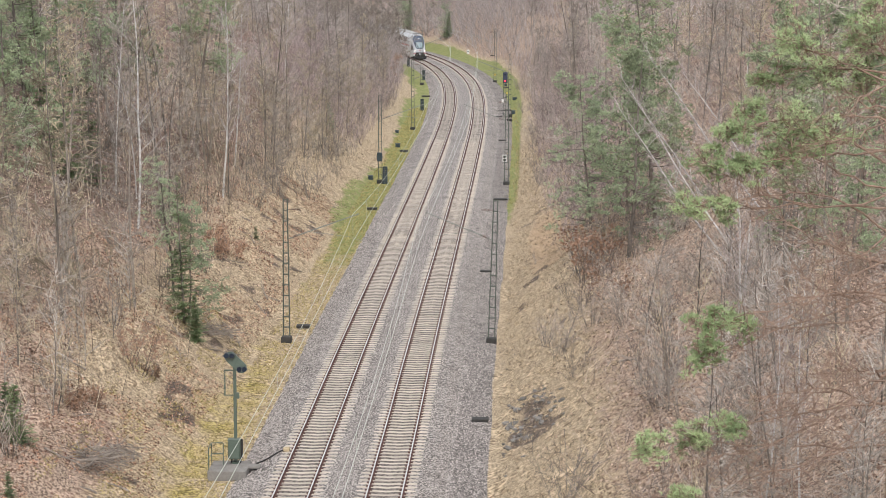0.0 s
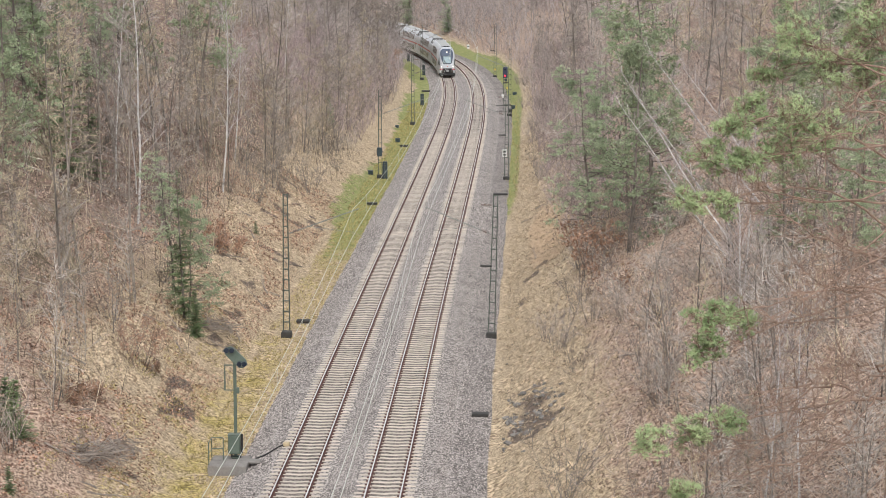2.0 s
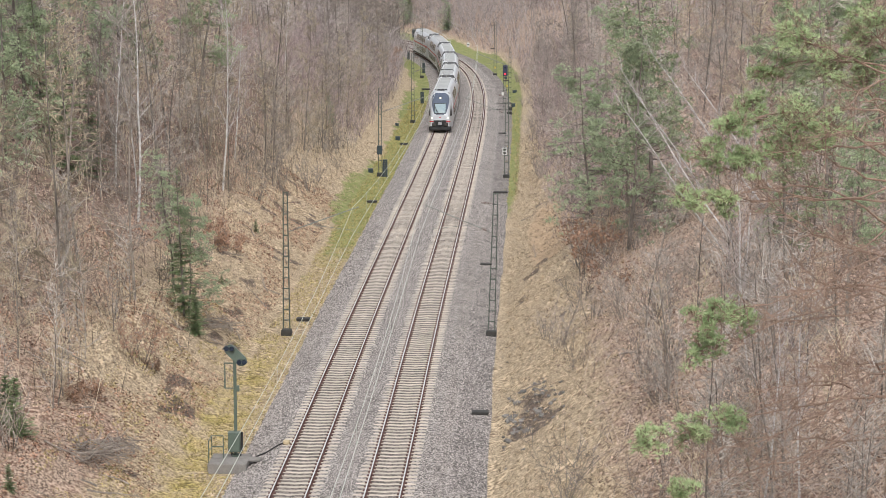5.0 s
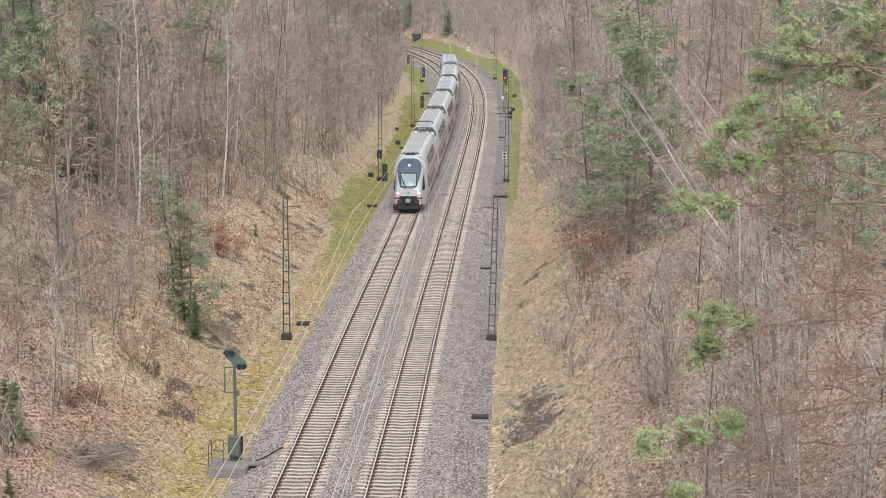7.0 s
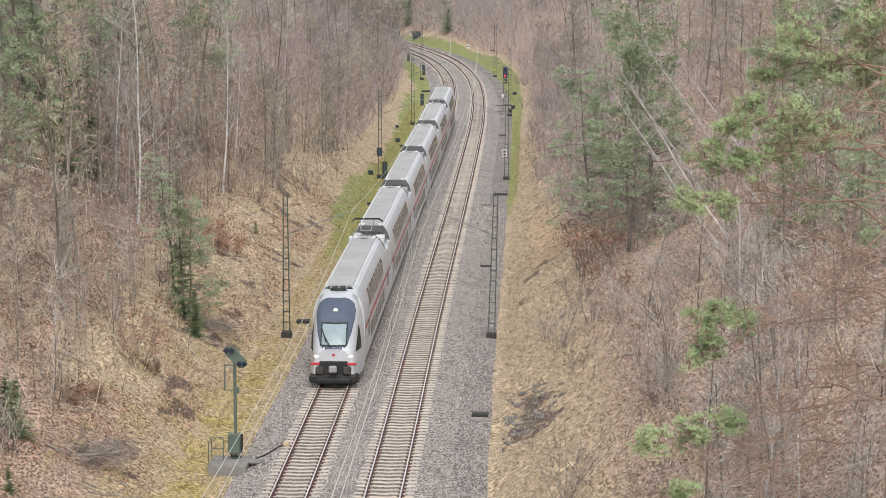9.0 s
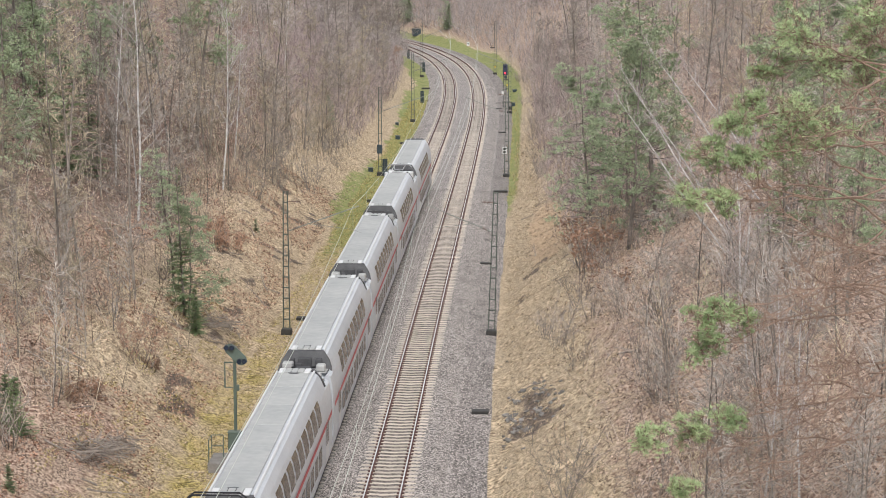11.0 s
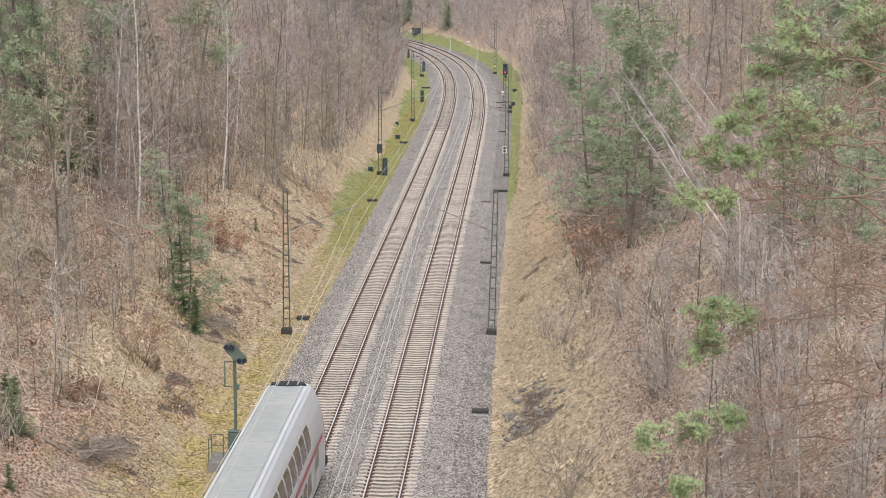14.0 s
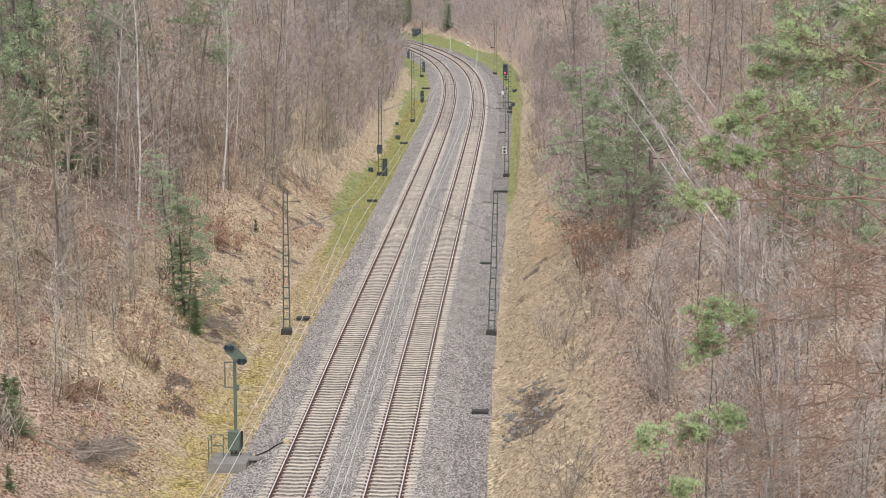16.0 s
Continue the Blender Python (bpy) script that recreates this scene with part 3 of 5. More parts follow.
    if cab != 1:
        bm = fresh()
        for i in range(6):
            box(bm, 0, .02 + i * .08, 2.1, 2.1 - .1 * (i % 2), .06, 3.0 - .1 * (i % 2), bevel=.02)
        part("gangway_bellows", bm, M_BLACK, ca, "black rubber gangway bellows")
    if panto:
        pantograph(ca, -back + .95, cab == 1)
    if cab:
        build_cab(ca, cab)
    return ca


def build_cab(ca, end):
    """The sloping nose. It is built for the leading end and turned round for the trailing one."""
    mine = []
    dense = [0, .05, .1, .18, .28, .4, .55, .7, .9, 1.1, 1.35, 1.6, 1.9, 2.2, 2.6, 3.0, 3.4]
    ang = list(np.linspace(-1, 1, 49))
    mine.append(skin("nose", dense, ang, M_SILVER, ca, 0, "rounded light grey nose"))
    bm = fresh()
    vs = [bm.verts.new(nose_point(0, a)) for a in ang]
    bm.faces.new(vs)
    mine.append(part("nose_plate", bm, M_SILVER, ca))
    # dark mask: an upright oval that covers the sloping front
    ds, an = list(np.linspace(.0, 3.2, 64)), list(np.linspace(-.7, .7, 111))
    def mask(d, a):
        q = nose_point(d, a)
        return 1.98 < q.z < 4.24 and abs(q.x) < np.interp(q.z, (1.95, 2.1, 2.6, 3.2, 3.6, 3.95, 4.15, 4.25), (.56, .7, .86, 1.0, 1.03, .92, .7, .45))
    mine.append(skin("front_mask", ds, an, M_MASK, ca, .012, "dark blue-black glazed front mask", mask))
    scr = lambda d, a: abs(nose_point(d, a).x) < .62 and 2.14 < nose_point(d, a).z < 3.1
    edge = lambda d, a: abs(nose_point(d, a).x) < .69 and 2.06 < nose_point(d, a).z < 3.18
    fine_d, fine_a = list(np.linspace(.0, 1.5, 80)), list(np.linspace(-.5, .5, 91))
    mine.append(skin("windscreen_seal", fine_d, fine_a, M_BLACK, ca, .022, "black windscreen seal", edge))
    mine.append(skin("windscreen", fine_d, fine_a, M_SCREEN, ca, .034, "large windscreen with the sky's reflection painted as pale teal", scr))
    bm = fresh()
    bar(bm, (.1, .12, 1.98), (.55, -.2, 2.75), .022, 5)
    bar(bm, (.38, -.05, 2.3), (.62, -.3, 3.0), .03, 5)
    mine.append(part("wiper", bm, M_BLACK, ca))
    side = lambda d, a: 1.72 < nose_point(d, a).z < 1.75 + 1.15 * min(1, (d - .5) / 1.2) and abs(nose_point(d, a).x) > .8
    for lo, hi in ((-.96, -.5), (.5, .96)):
        mine.append(skin("cab_side_window", list(np.linspace(.5, 1.8, 26)), list(np.linspace(lo, hi, 70)), M_BLACK, ca, .014, "dark cab side window", side))
    for sx in (-1, 1):
        bm = fresh()
        box(bm, sx * .88, -.04, 1.55, .26, .12, .13, bevel=.045)
        h = part("headlight", bm, M_LIGHT, ca, "lit warm-white headlight")
        mine.append(h)
        bm = fresh()
        box(bm, sx * .95, -.01, 1.16, .5, .14, .13, bevel=.03)
        mine.append(part("red_accent", bm, M_RED, ca, "red corner accent"))
        bm = fresh()
        box(bm, sx * .72, .06, .82, .42, .3, .42, bevel=.06)
        mine.append(part("buffer_cover", bm, M_BOGIE, ca, "dark grey buffer block"))
    bm = fresh()
    bar(bm, (0, -1.62, 3.72), (0, -1.46, 3.74), .10, 14)
    mine.append(part("top_light", bm, M_LIGHT, ca, "lit headlight above the windscreen"))
    bm = fresh()
    box(bm, 0, .0, .9, 1.5, .1, .8, bevel=.04)
    mine.append(part("coupler_recess", bm, M_BLACK, ca, "black coupler recess"))
    bm = fresh()
    bar(bm, (0, .05, .95), (0, .42, .95), .13, 10)
    box(bm, 0, .42, .95, .42, .22, .36, bevel=.06)
    mine.append(part("coupler", bm, M_STEEL, ca, "grey automatic coupler"))
    bm = fresh()
    box(bm, 0, -.3, .36, 2.55, .9, .5, bevel=.12)
    box(bm, 0, .12, .3, 1.9, .3, .3, bevel=.08)
    mine.append(part("snow_plough", bm, M_BLACK, ca, "black snow plough skirt"))
    bm = fresh()
    bmesh.ops.create_cone(bm, cap_ends=True, segments=28, radius1=.78, radius2=.7, depth=.12, matrix=Matrix.Translation((0, -3.75, 4.53)) @ Matrix.Diagonal((1, .62, 1, 1)))
    mine.append(part("air_intake", bm, M_EQUIP, ca, "dark roof intake behind the cab"))
    bm = fresh()
    for sx in (-.42, .0, .42):
        box(bm, sx, -3.75, 4.60, .06, .8, .04, bevel=.01)
    for sx in (-.9, .9):
        box(bm, sx, -3.3, 4.2, .28, .7, .1, Matrix.Rotation(math.copysign(.7, sx), 4, "Y"), bevel=.03)
    mine.append(part("intake_frame", bm, M_DECK, ca, "pale frame bars of the roof intake"))
    bm = fresh()
    box(bm, 0, -.04, 1.62, .16, .12, .13, bevel=.02)
    mine.append(part("badge", bm, M_RED, ca, "small plain red badge"))
    if end == -1:
        for o in mine:
            o.matrix_basis = Matrix.Translation((0, -26.2, 0)) @ Matrix.Rotation(math.pi, 4, "Z")
            if o.name.startswith(("headlight", "top_light")):
                o.data.materials[0] = M_GLASS


COACHES = [build_coach(1, True, 25.5), build_coach(0), build_coach(0), build_coach(0), build_coach(0, True), build_coach(-1, False, 26.2)]
STARTS, LENGTHS = [0] + [26.25 + 25.35 * i for i in range(5)], [25.5] + [LONG] * 4 + [26.2]
# where the train's tip is along the line, time by time
TIP = ((0, 403), (.5, 391), (1, 375.5), (1.5, 359.5), (2, 343.5), (2.5, 328), (3, 312.5), (3.5, 297), (4, 281.6), (5, 249.5), (6.5, 199.9), (7, 182.4), (8, 147), (9, 111.4), (9.2, 104.4), (10.2, 70.3), (11.3, 34.0), (12.5, -8.1), (13.5, -43.2), (14.5, -77.4), (16, -129.8))


def motions():
    for i, c in enumerate(COACHES):
        rows = []
        for k in range(33):
            t = k * .5
            tip = float(np.interp(t, [a for a, _ in TIP], [b for _, b in TIP])) + STARTS[i]
            x1, y1, _ = line(tip + 3.6, -HALF)
            x2, y2, _ = line(tip + LENGTHS[i] - 3.6, -HALF)
            way = Vector((x1 - x2, y1 - y2, 0)).normalized()
            p = Vector((x1, y1, 0)) + way * 3.6
            rows.append((t, Matrix.Translation(p) @ Matrix.Rotation(math.atan2(way.y, way.x) - math.pi / 2, 4, "Z")))
        walk(c, rows)

# ---- woods ----
M_BARK = mat("grey_brown_bark", (.07, .058, .05), (.33, .285, .245), 2, .9, .5, 0, 14, per=.4, stretch=(1, 1, .3))
M_TWIG = mat("bare_twigs", (.10, .083, .073), (.50, .435, .385), .8, .9, 0, 0, 6, per=.45)
M_TWIG_TAN = mat("tan_olive_twigs", (.16, .13, .085), (.60, .51, .375), .8, .9, 0, 0, 6, per=.4)
M_TWIG_PALE = mat("pale_grey_twigs", (.20, .175, .155), (.66, .60, .545), .8, .9, 0, 0, 6, per=.3)
M_BIRCH = mat("white_birch_bark", (.22, .20, .19), (.80, .77, .75), 2.5, .8, .2, 0, 9, per=.08, stretch=(1, 1, 2.5))
M_BIRCH_TWIG = mat("purple_brown_birch_twigs", (.22, .17, .165), (.52, .44, .42), 1, .9, 0, 0, 10, per=.2)
M_PINE_BARK = mat("orange_brown_pine_bark", (.15, .105, .082), (.40, .275, .205), 2, .9, .5, 0, 16, per=.2)
M_NEEDLE = mat("pine_needles", (.19, .28, .115), (.58, .68, .37), .8, .7, 0, 0, 7, per=.2)
M_NEEDLE_DIM = mat("grey_green_pine_needles", (.14, .19, .105), (.52, .60, .38), .8, .7, 0, 0, 7, per=.2)
M_SPRUCE = mat("dark_spruce_needles", (.08, .125, .055), (.30, .38, .18), 1, .7, 0, 0, 8, per=.25)
M_COPPER = mat("dry_beech_leaves", (.20, .11, .075), (.50, .32, .22), 1.5, .8, .1, 0, 12, per=.2)


class Sticks:
    """Gathers tapered sticks and leaf blades into one mesh."""

    def __init__(self):
        self.v, self.f = [], []

    def stick(self, a, c, r1, r2, n=3):
        d = c - a
        if d.length < 1e-5:
            return
        u = d.orthogonal().normalized()
        w = d.normalized().cross(u)
        k = len(self.v)
        for p, r in ((a, r1), (c, r2)):
            if r < 1e-4:
                self.v.append(tuple(p))
                continue
            for i in range(n):
                q = 2 * math.pi * i / n
                self.v.append(tuple(p + u * (r * math.cos(q)) + w * (r * math.sin(q))))
        for i in range(n):
            j = (i + 1) % n
            self.f.append((k + i, k + j, k + n) if r2 < 1e-4 else (k + i, k + j, k + n + j, k + n + i))

    def blade(self, a, way, side, long_, wide):
        k = len(self.v)
        self.v += [tuple(a - side * wide * .5), tuple(a + side * wide * .5), tuple(a + way * long_)]
        self.f.append((k, k + 1, k + 2))

    def mesh(self, name, material):
        return mesh_of(name, self.v, self.f, material)


def rnd_dir(rng, up=0.0):
    v = Vector(rng.normal(0, 1, 3))
    v.z += up
    return v.normalized()


def U(rng, a, c):
    return float(rng.uniform(a, c))


def branch(wood, twig, rng, p, d, long_, r, subs, spikes, wander=.16, rise=.04, steps=4, tips=None, thick=1.0):
    """A limb that wanders; side branches, each with a spray of thin twigs."""
    seg = long_ / steps
    for i in range(steps):
        f = 1 - i / steps
        q = p + d * seg
        wood.stick(p, q, max(r * f, .013 * thick), max(r * (f - .85 / steps), .01 * thick), 5 if r > .06 else 3)
        for _ in range(subs if i else max(1, subs - 1)):
            nd = (d * U(rng, .3, .9) + rnd_dir(rng, .1) * U(rng, .6, 1.0)).normalized()
            a = p + (q - p) * U(rng, .1, 1)
            ln = long_ * U(rng, .28, .5) * (.55 + .45 * f)
            e = a + nd * ln
            twig.stick(a, e, .014 * thick, .008 * thick, 3)
            for k in range(spikes):
                w = (nd + rnd_dir(rng, .1) * .7).normalized()
                t0 = a + (e - a) * U(rng, .3, 1.0)
                twig.stick(t0, t0 + w * ln * U(rng, .45, .9), .0105 * thick, 0, 3)
            if tips is not None:
                tips.append((e, nd))
        d = (d + rnd_dir(rng) * wander + Vector((0, 0, rise))).normalized()
        p = q
    twig.stick(p, p + d * seg * 1.2, .011 * thick, 0, 3)
    if tips is not None:
        tips.append((p, d))


def bare_tree_meshes(seed, tall, birch=False, slim=1.0, first=.16, rich=1.0, thick=1.0, lean=0.0, tone=None):
    rng = np.random.default_rng(seed)
    wood, tw = Sticks(), Sticks()
    p, d = Vector((0, 0, -.5)), Vector((U(rng, -.05, .05) + lean, U(rng, -.05, .05), 1)).normalized()
    n, r = 12, tall * (.0042 if birch else .0046)
    for i in range(n):
        q = p + d * (tall / n)
        f = 1 - i / n
        wood.stick(p, q, r * f + .016, r * (f - 1 / n) + .016, 6)
        if i / n >= first:
            for _ in range(int(rng.integers(2, 5) * rich + .5)):
                a = U(rng, 0, 6.28)
                up = 1.1 if birch else U(rng, .25, 1.0)
                nd = Vector((math.cos(a), math.sin(a), up)).normalized()
                branch(wood, tw, rng, p + (q - p) * U(rng, 0, 1), nd, tall * U(rng, .14, .25) * (.4 + .65 * f) * slim * (1.35 if birch else 1), r * f * (.6 if birch else .4), 2, 3, .15, .0 if birch else .04, 4, None, thick)
        d = (d + rnd_dir(rng) * .055 + Vector((0, 0, .05 if abs(lean) < .2 else .012))).normalized()
        p = q
    tw.stick(p, p + d, .014, 0, 3)
    bark, twig = (M_BIRCH, M_BIRCH_TWIG) if birch else (M_BARK, tone or M_TWIG)
    return [("trunk", wood.mesh("trunk", bark)), ("crown", tw.mesh("crown", twig))]


def pole_meshes(seed, tall):
    """A thin young stem of the undergrowth."""
    rng = np.random.default_rng(seed)
    wood, tw = Sticks(), Sticks()
    for _ in range(1):
        p, d = Vector((0, 0, -.3)), Vector((U(rng, -.12, .12), U(rng, -.12, .12), 1)).normalized()
        h = tall * U(rng, .6, 1)
        for i in range(7):
            q = p + d * (h / 7)
            wood.stick(p, q, .045 * (1 - i / 7.5), .045 * (1 - (i + 1) / 7.5), 4)
            for _ in range(4 if i else 1):
                nd = (rnd_dir(rng, .5) + Vector((0, 0, .4))).normalized()
                a = p + (q - p) * U(rng, 0, 1)
                e = a + nd * U(rng, .6, 1.7)
                tw.stick(a, e, .02, .011, 3)
                for _ in range(3):
                    t0 = a + (e - a) * U(rng, .3, 1)
                    tw.stick(t0, t0 + (nd + rnd_dir(rng, .2) * .8).normalized() * U(rng, .3, .9), .015, 0, 3)
            d = (d + rnd_dir(rng) * .13).normalized()
            p = q
    return [("trunk", wood.mesh("trunk", M_BARK)), ("crown", tw.mesh("crown", M_TWIG_PALE if seed % 2 else M_TWIG_TAN))]


def tuft(st, rng, c, way, count, long_, wide):
    """One brush of needles that spreads round a shoot's end."""
    for _ in range(count):
        w = (way * .5 + rnd_dir(rng, .35)).normalized()
        st.blade(c, w, (w.orthogonal() + rnd_dir(rng) * .5).normalized(), long_ * U(rng, .7, 1.25), wide)


def pad(st, wood, rng, q, d, size, tufts, count, long_, wide):
    """A flat cushion of tufts at a shoot's end, with the short shoots that carry them."""
    for _ in range(tufts):
        v = rnd_dir(rng, .25)
        c = q + Vector((v.x * size, v.y * size, v.z * size * .5)) * U(rng, .3, 1)
        if wood is not None:
            wood.stick(q - d * size * .4, c, .008, .004, 3)
        tuft(st, rng, c, (v + Vector((0, 0, .5))).normalized(), count, long_, wide)


def pine_meshes(seed, tall, low=.3, broad=1.0, dim=False):
    rng = np.random.default_rng(seed)
    wood, tw, nd_ = Sticks(), Sticks(), Sticks()
    p, d = Vector((0, 0, -.5)), Vector((U(rng, -.05, .05), U(rng, -.05, .05), 1)).normalized()
    n, r, tips = 14, tall * .0085, []
    for i in range(n):
        q = p + d * (tall / n)
        f = 1 - i / n
        wood.stick(p, q, r * f + .02, r * (f - 1 / n) + .02, 8)
        if i / n > low:
            for _ in range(int(rng.integers(3, 6))):
                a = U(rng, 0, 6.28)
                w = Vector((math.cos(a), math.sin(a), U(rng, -.15, .35))).normalized()
                branch(wood, tw, rng, p + (q - p) * U(rng, 0, 1), w, tall * U(rng, .11, .27) * (.45 + .6 * f) * broad, r * f * .34 + .012, 2, 1, .22, .06, 4, tips)
        elif i / n > .1:
            a = U(rng, 0, 6.28)
            branch(wood, tw, rng, q, Vector((math.cos(a), math.sin(a), .0)).normalized(), U(rng, 1, 2.6), .03, 1, 1, .25, 0)
        d = (d + rnd_dir(rng) * .07 + Vector((0, 0, .06))).normalized()
        p = q
    tips.append((p, d))
    for q, w in tips:
        if rng.random() < .86:
            pad(nd_, None, rng, q, w, U(rng, .3, .6), 8, 8, .17, .062)
    bark = M_BARK if dim else M_PINE_BARK
    return [("trunk", wood.mesh("trunk", bark)), ("branchwork", tw.mesh("branchwork", bark)), ("crown", nd_.mesh("crown", M_NEEDLE_DIM if dim else M_NEEDLE))]


def old_pine_meshes(seed, tall, limbs):
    """A pine with long wandering limbs. limbs: the end of each from the trunk's foot, and the reach of its needle cushion (0: bare)."""
    rng = np.random.default_rng(seed)
    wood, tw, nd_ = Sticks(), Sticks(), Sticks()
    for i in range(12):
        wood.stick(Vector((0, 0, -.5 + tall * i / 12)), Vector((0, 0, -.5 + tall * (i + 1) / 12)), .21 * (1 - i / 13), .21 * (1 - (i + 1) / 13), 9)
    for x, y, z, size in limbs:
        end = Vector((x, y, z))
        start = Vector((0, 0, min(max(z + U(rng, -2.6, 1.8), .8), tall - .5)))
        steps = 10
        sag, sway = U(rng, -.9, .9), U(rng, -.5, .5)
        p = start
        for i in range(steps):
            f = (i + 1) / steps
            q = start.lerp(end, f) + Vector((0, sway, sag)) * math.sin(f * math.pi) + rnd_dir(rng) * .09
            wood.stick(p, q, .026 * (1 - f) + .013, .026 * (1 - f - .1) + .012, 6)
            if i > 2:
                for _ in range(2 if size else 3):
                    w = ((q - p).normalized() * .7 + rnd_dir(rng, .15) * .9).normalized()
                    branch(wood, tw, rng, q, w, U(rng, .5, 1.5), .016, 2, 1, .25, .06, 3, None, .62)
            p = q
        if size:
            tips, d = [], (end - start).normalized()
            for _ in range(int(11 * size + 3)):
                w = (d * .6 + rnd_dir(rng, .15)).normalized()
                branch(wood, tw, rng, end - d * size * U(rng, 0, .9), w, size * U(rng, .5, 1.0), .012, 1, 0, .2, .1, 3, tips, .6)
            for q, w in tips:
                pad(nd_, tw, rng, q, w, U(rng, .16, .34), int(rng.integers(3, 9)), 9, .13, .028)
    return [("trunk", wood.mesh("trunk", M_PINE_BARK)), ("branchwork", tw.mesh("branchwork", M_PINE_BARK)), ("crown", nd_.mesh("crown", M_NEEDLE))]


def spruce_meshes(seed, tall, thin=.0):
    rng = np.random.default_rng(seed)
    wood, nd_ = Sticks(), Sticks()
    wood.stick(Vector((0, 0, -.3)), Vector((0, 0, tall)), tall * .009 + .012, .008, 7)
    z = tall * .05
    while z < tall * .98:
        reach = (tall - z) * (.27 if tall < 6 else .15) + .12
        for _ in range(10):
            if rng.random() < thin:
                continue
            a = U(rng, 0, 6.28)
            w = Vector((math.cos(a), math.sin(a), -.12 + .4 * z / tall)).normalized()
            p = Vector((0, 0, z + U(rng, -.16, .16)))
            e = p + w * reach * U(rng, .45, 1.25)
            wood.stick(p, e, .012, .005, 3)
            m = max(4, int(reach / .085))
            for k in range(m):
                c = p + (e - p) * ((k + .9) / m)
                for sgn in (-1, -.5, 0, .5, 1):
                    side = (w.cross(Vector((0, 0, 1))) * sgn + w * .8 + Vector((0, 0, U(rng, -.5, .35)))).normalized()
                    nd_.blade(c, side, (Vector((0, 0, 1)).cross(side) + rnd_dir(rng) * .6).normalized(), (.09 + .2 * reach * (1 - .6 * k / m)) * U(rng, .6, 1.2), .05)
        z += max(.11, tall * .022)
    return [("trunk", wood.mesh("trunk", M_BARK)), ("crown", nd_.mesh("crown", M_SPRUCE))]


def shrub_meshes(seed, tall, leafy=False, stems=10):
    rng = np.random.default_rng(seed)
    wood, tw, lf = Sticks(), Sticks(), Sticks()
    tips = []
    for _ in range(stems):
        a = U(rng, 0, 6.28)
        w = Vector((math.cos(a) * .4, math.sin(a) * .4, 1)).normalized()
        branch(wood, tw, rng, Vector((math.cos(a) * .35 * rng.random(), math.sin(a) * .35, -.15)), w, tall * U(rng, .6, 1), .024, 2, 2, .12, .02, 4, tips, .9)
    out = [("woody_base", wood.mesh("woody_base", M_BARK)), ("crown", tw.mesh("crown", M_TWIG))]
    if leafy:
        for q, d in tips:
            for _ in range(9):
                w = rnd_dir(rng, -.3)
                lf.blade(q - d * U(rng, 0, .5) + rnd_dir(rng) * .18, w, w.orthogonal().normalized(), U(rng, .12, .2), .11)
        out.append(("foliage", lf.mesh("foliage", M_COPPER)))
    return out


def plant(name, pieces, label, category, group):
    t = thing(name, Matrix(), label, category, group)
    for n, me in pieces:
        if len(me.vertices):
            part(n, me, None, t)
    return t


BARE = [plant("bare_tree", bare_tree_meshes(20 + i, h, False, sl, fi, 1.2, 1.4, 0, (M_TWIG, M_TWIG_TAN, M_TWIG_PALE)[i % 3]), "leafless grey-brown broadleaf tree on the wooded bank", "tree", "bare trees of the wood")
        for i, (h, sl, fi) in enumerate(((16, .85, .12), (14, .95, .08), (17, .8, .16), (12, 1.0, .06), (15, .8, .1), (10, 1.0, .05)))]
THIN = [plant("bare_tree", bare_tree_meshes(160 + i, h, False, 1.25, .05, 1.3, .7, 0, M_TWIG_PALE), "small leafless tree with pale grey twigs on the near bank", "tree", "bare trees of the wood")
        for i, h in enumerate((6, 7.5, 5))]
BIRCH = [plant("birch_tree", bare_tree_meshes(40 + i, h, True, .8, .25, .8, .95, le), "leafless birch with white bark on the bank", "tree", "birches of the wood")
         for i, (h, le) in enumerate(((18, .03), (14, .0), (13, -.75), (12, .1)))]
PINE = [plant("pine_tree", pine_meshes(60 + i, h, lo, br, True), "scots pine with dull grey-green needles and scaly trunk", "tree", "pines of the wood")
        for i, (h, lo, br) in enumerate(((16, .2, 1.1), (14, .12, 1.3), (17, .4, .95)))]
SPRUCE = [plant("spruce_tree", spruce_meshes(80 + i, h, th), "young dark green spruce on the bank", "tree", "spruces on the bank") for i, (h, th) in enumerate(((2.4, .25), (5, .4), (9, .66)))]
POLE = [plant("sapling", pole_meshes(120 + i, h), "thin leafless sapling in the undergrowth", "sapling", "saplings of the undergrowth") for i, h in enumerate((6, 8, 5, 7))]
SHRUB = [plant("bare_shrub", shrub_meshes(90 + i, h), "leafless brown shrub thicket on the bank", "shrub", "bare shrubs on the banks") for i, h in enumerate((2.6, 3.4, 1.8, 3.0))]
BEECH = [plant("beech_sapling", shrub_meshes(100 + i, h, True, st), "beech sapling with dry copper leaves kept on", "shrub", "copper-leaved saplings") for i, (h, st) in enumerate(((1.6, 6), (3.0, 4)))]
_used = set()
_prng = np.random.default_rng(11)


def put(kinds, x, y, scale=None, pick=None, turn=None, label=""):
    """Sets a plant on the ground, using the built one first and copies after."""
    i = int(_prng.integers(len(kinds))) if pick is None else pick
    k = U(_prng, .82, 1.15) if scale is None else scale
    lean = pose(0, 0, 0, float(_prng.normal(0, 2)), float(_prng.normal(0, 2)))
    m = Matrix.Translation((x, y, ground_z(x, y) - .05)) @ Matrix.Rotation(U(_prng, 0, 6.28) if turn is None else turn, 4, "Z") @ lean
    ob = kinds[i]
    if ob.name in _used:
        ob = copy_thing(ob, m)
    else:
        _used.add(ob.name)
        ob.matrix_basis = m
    ob.scale = (k, k, k)
    if label:
        ob["label"] = label
    return ob


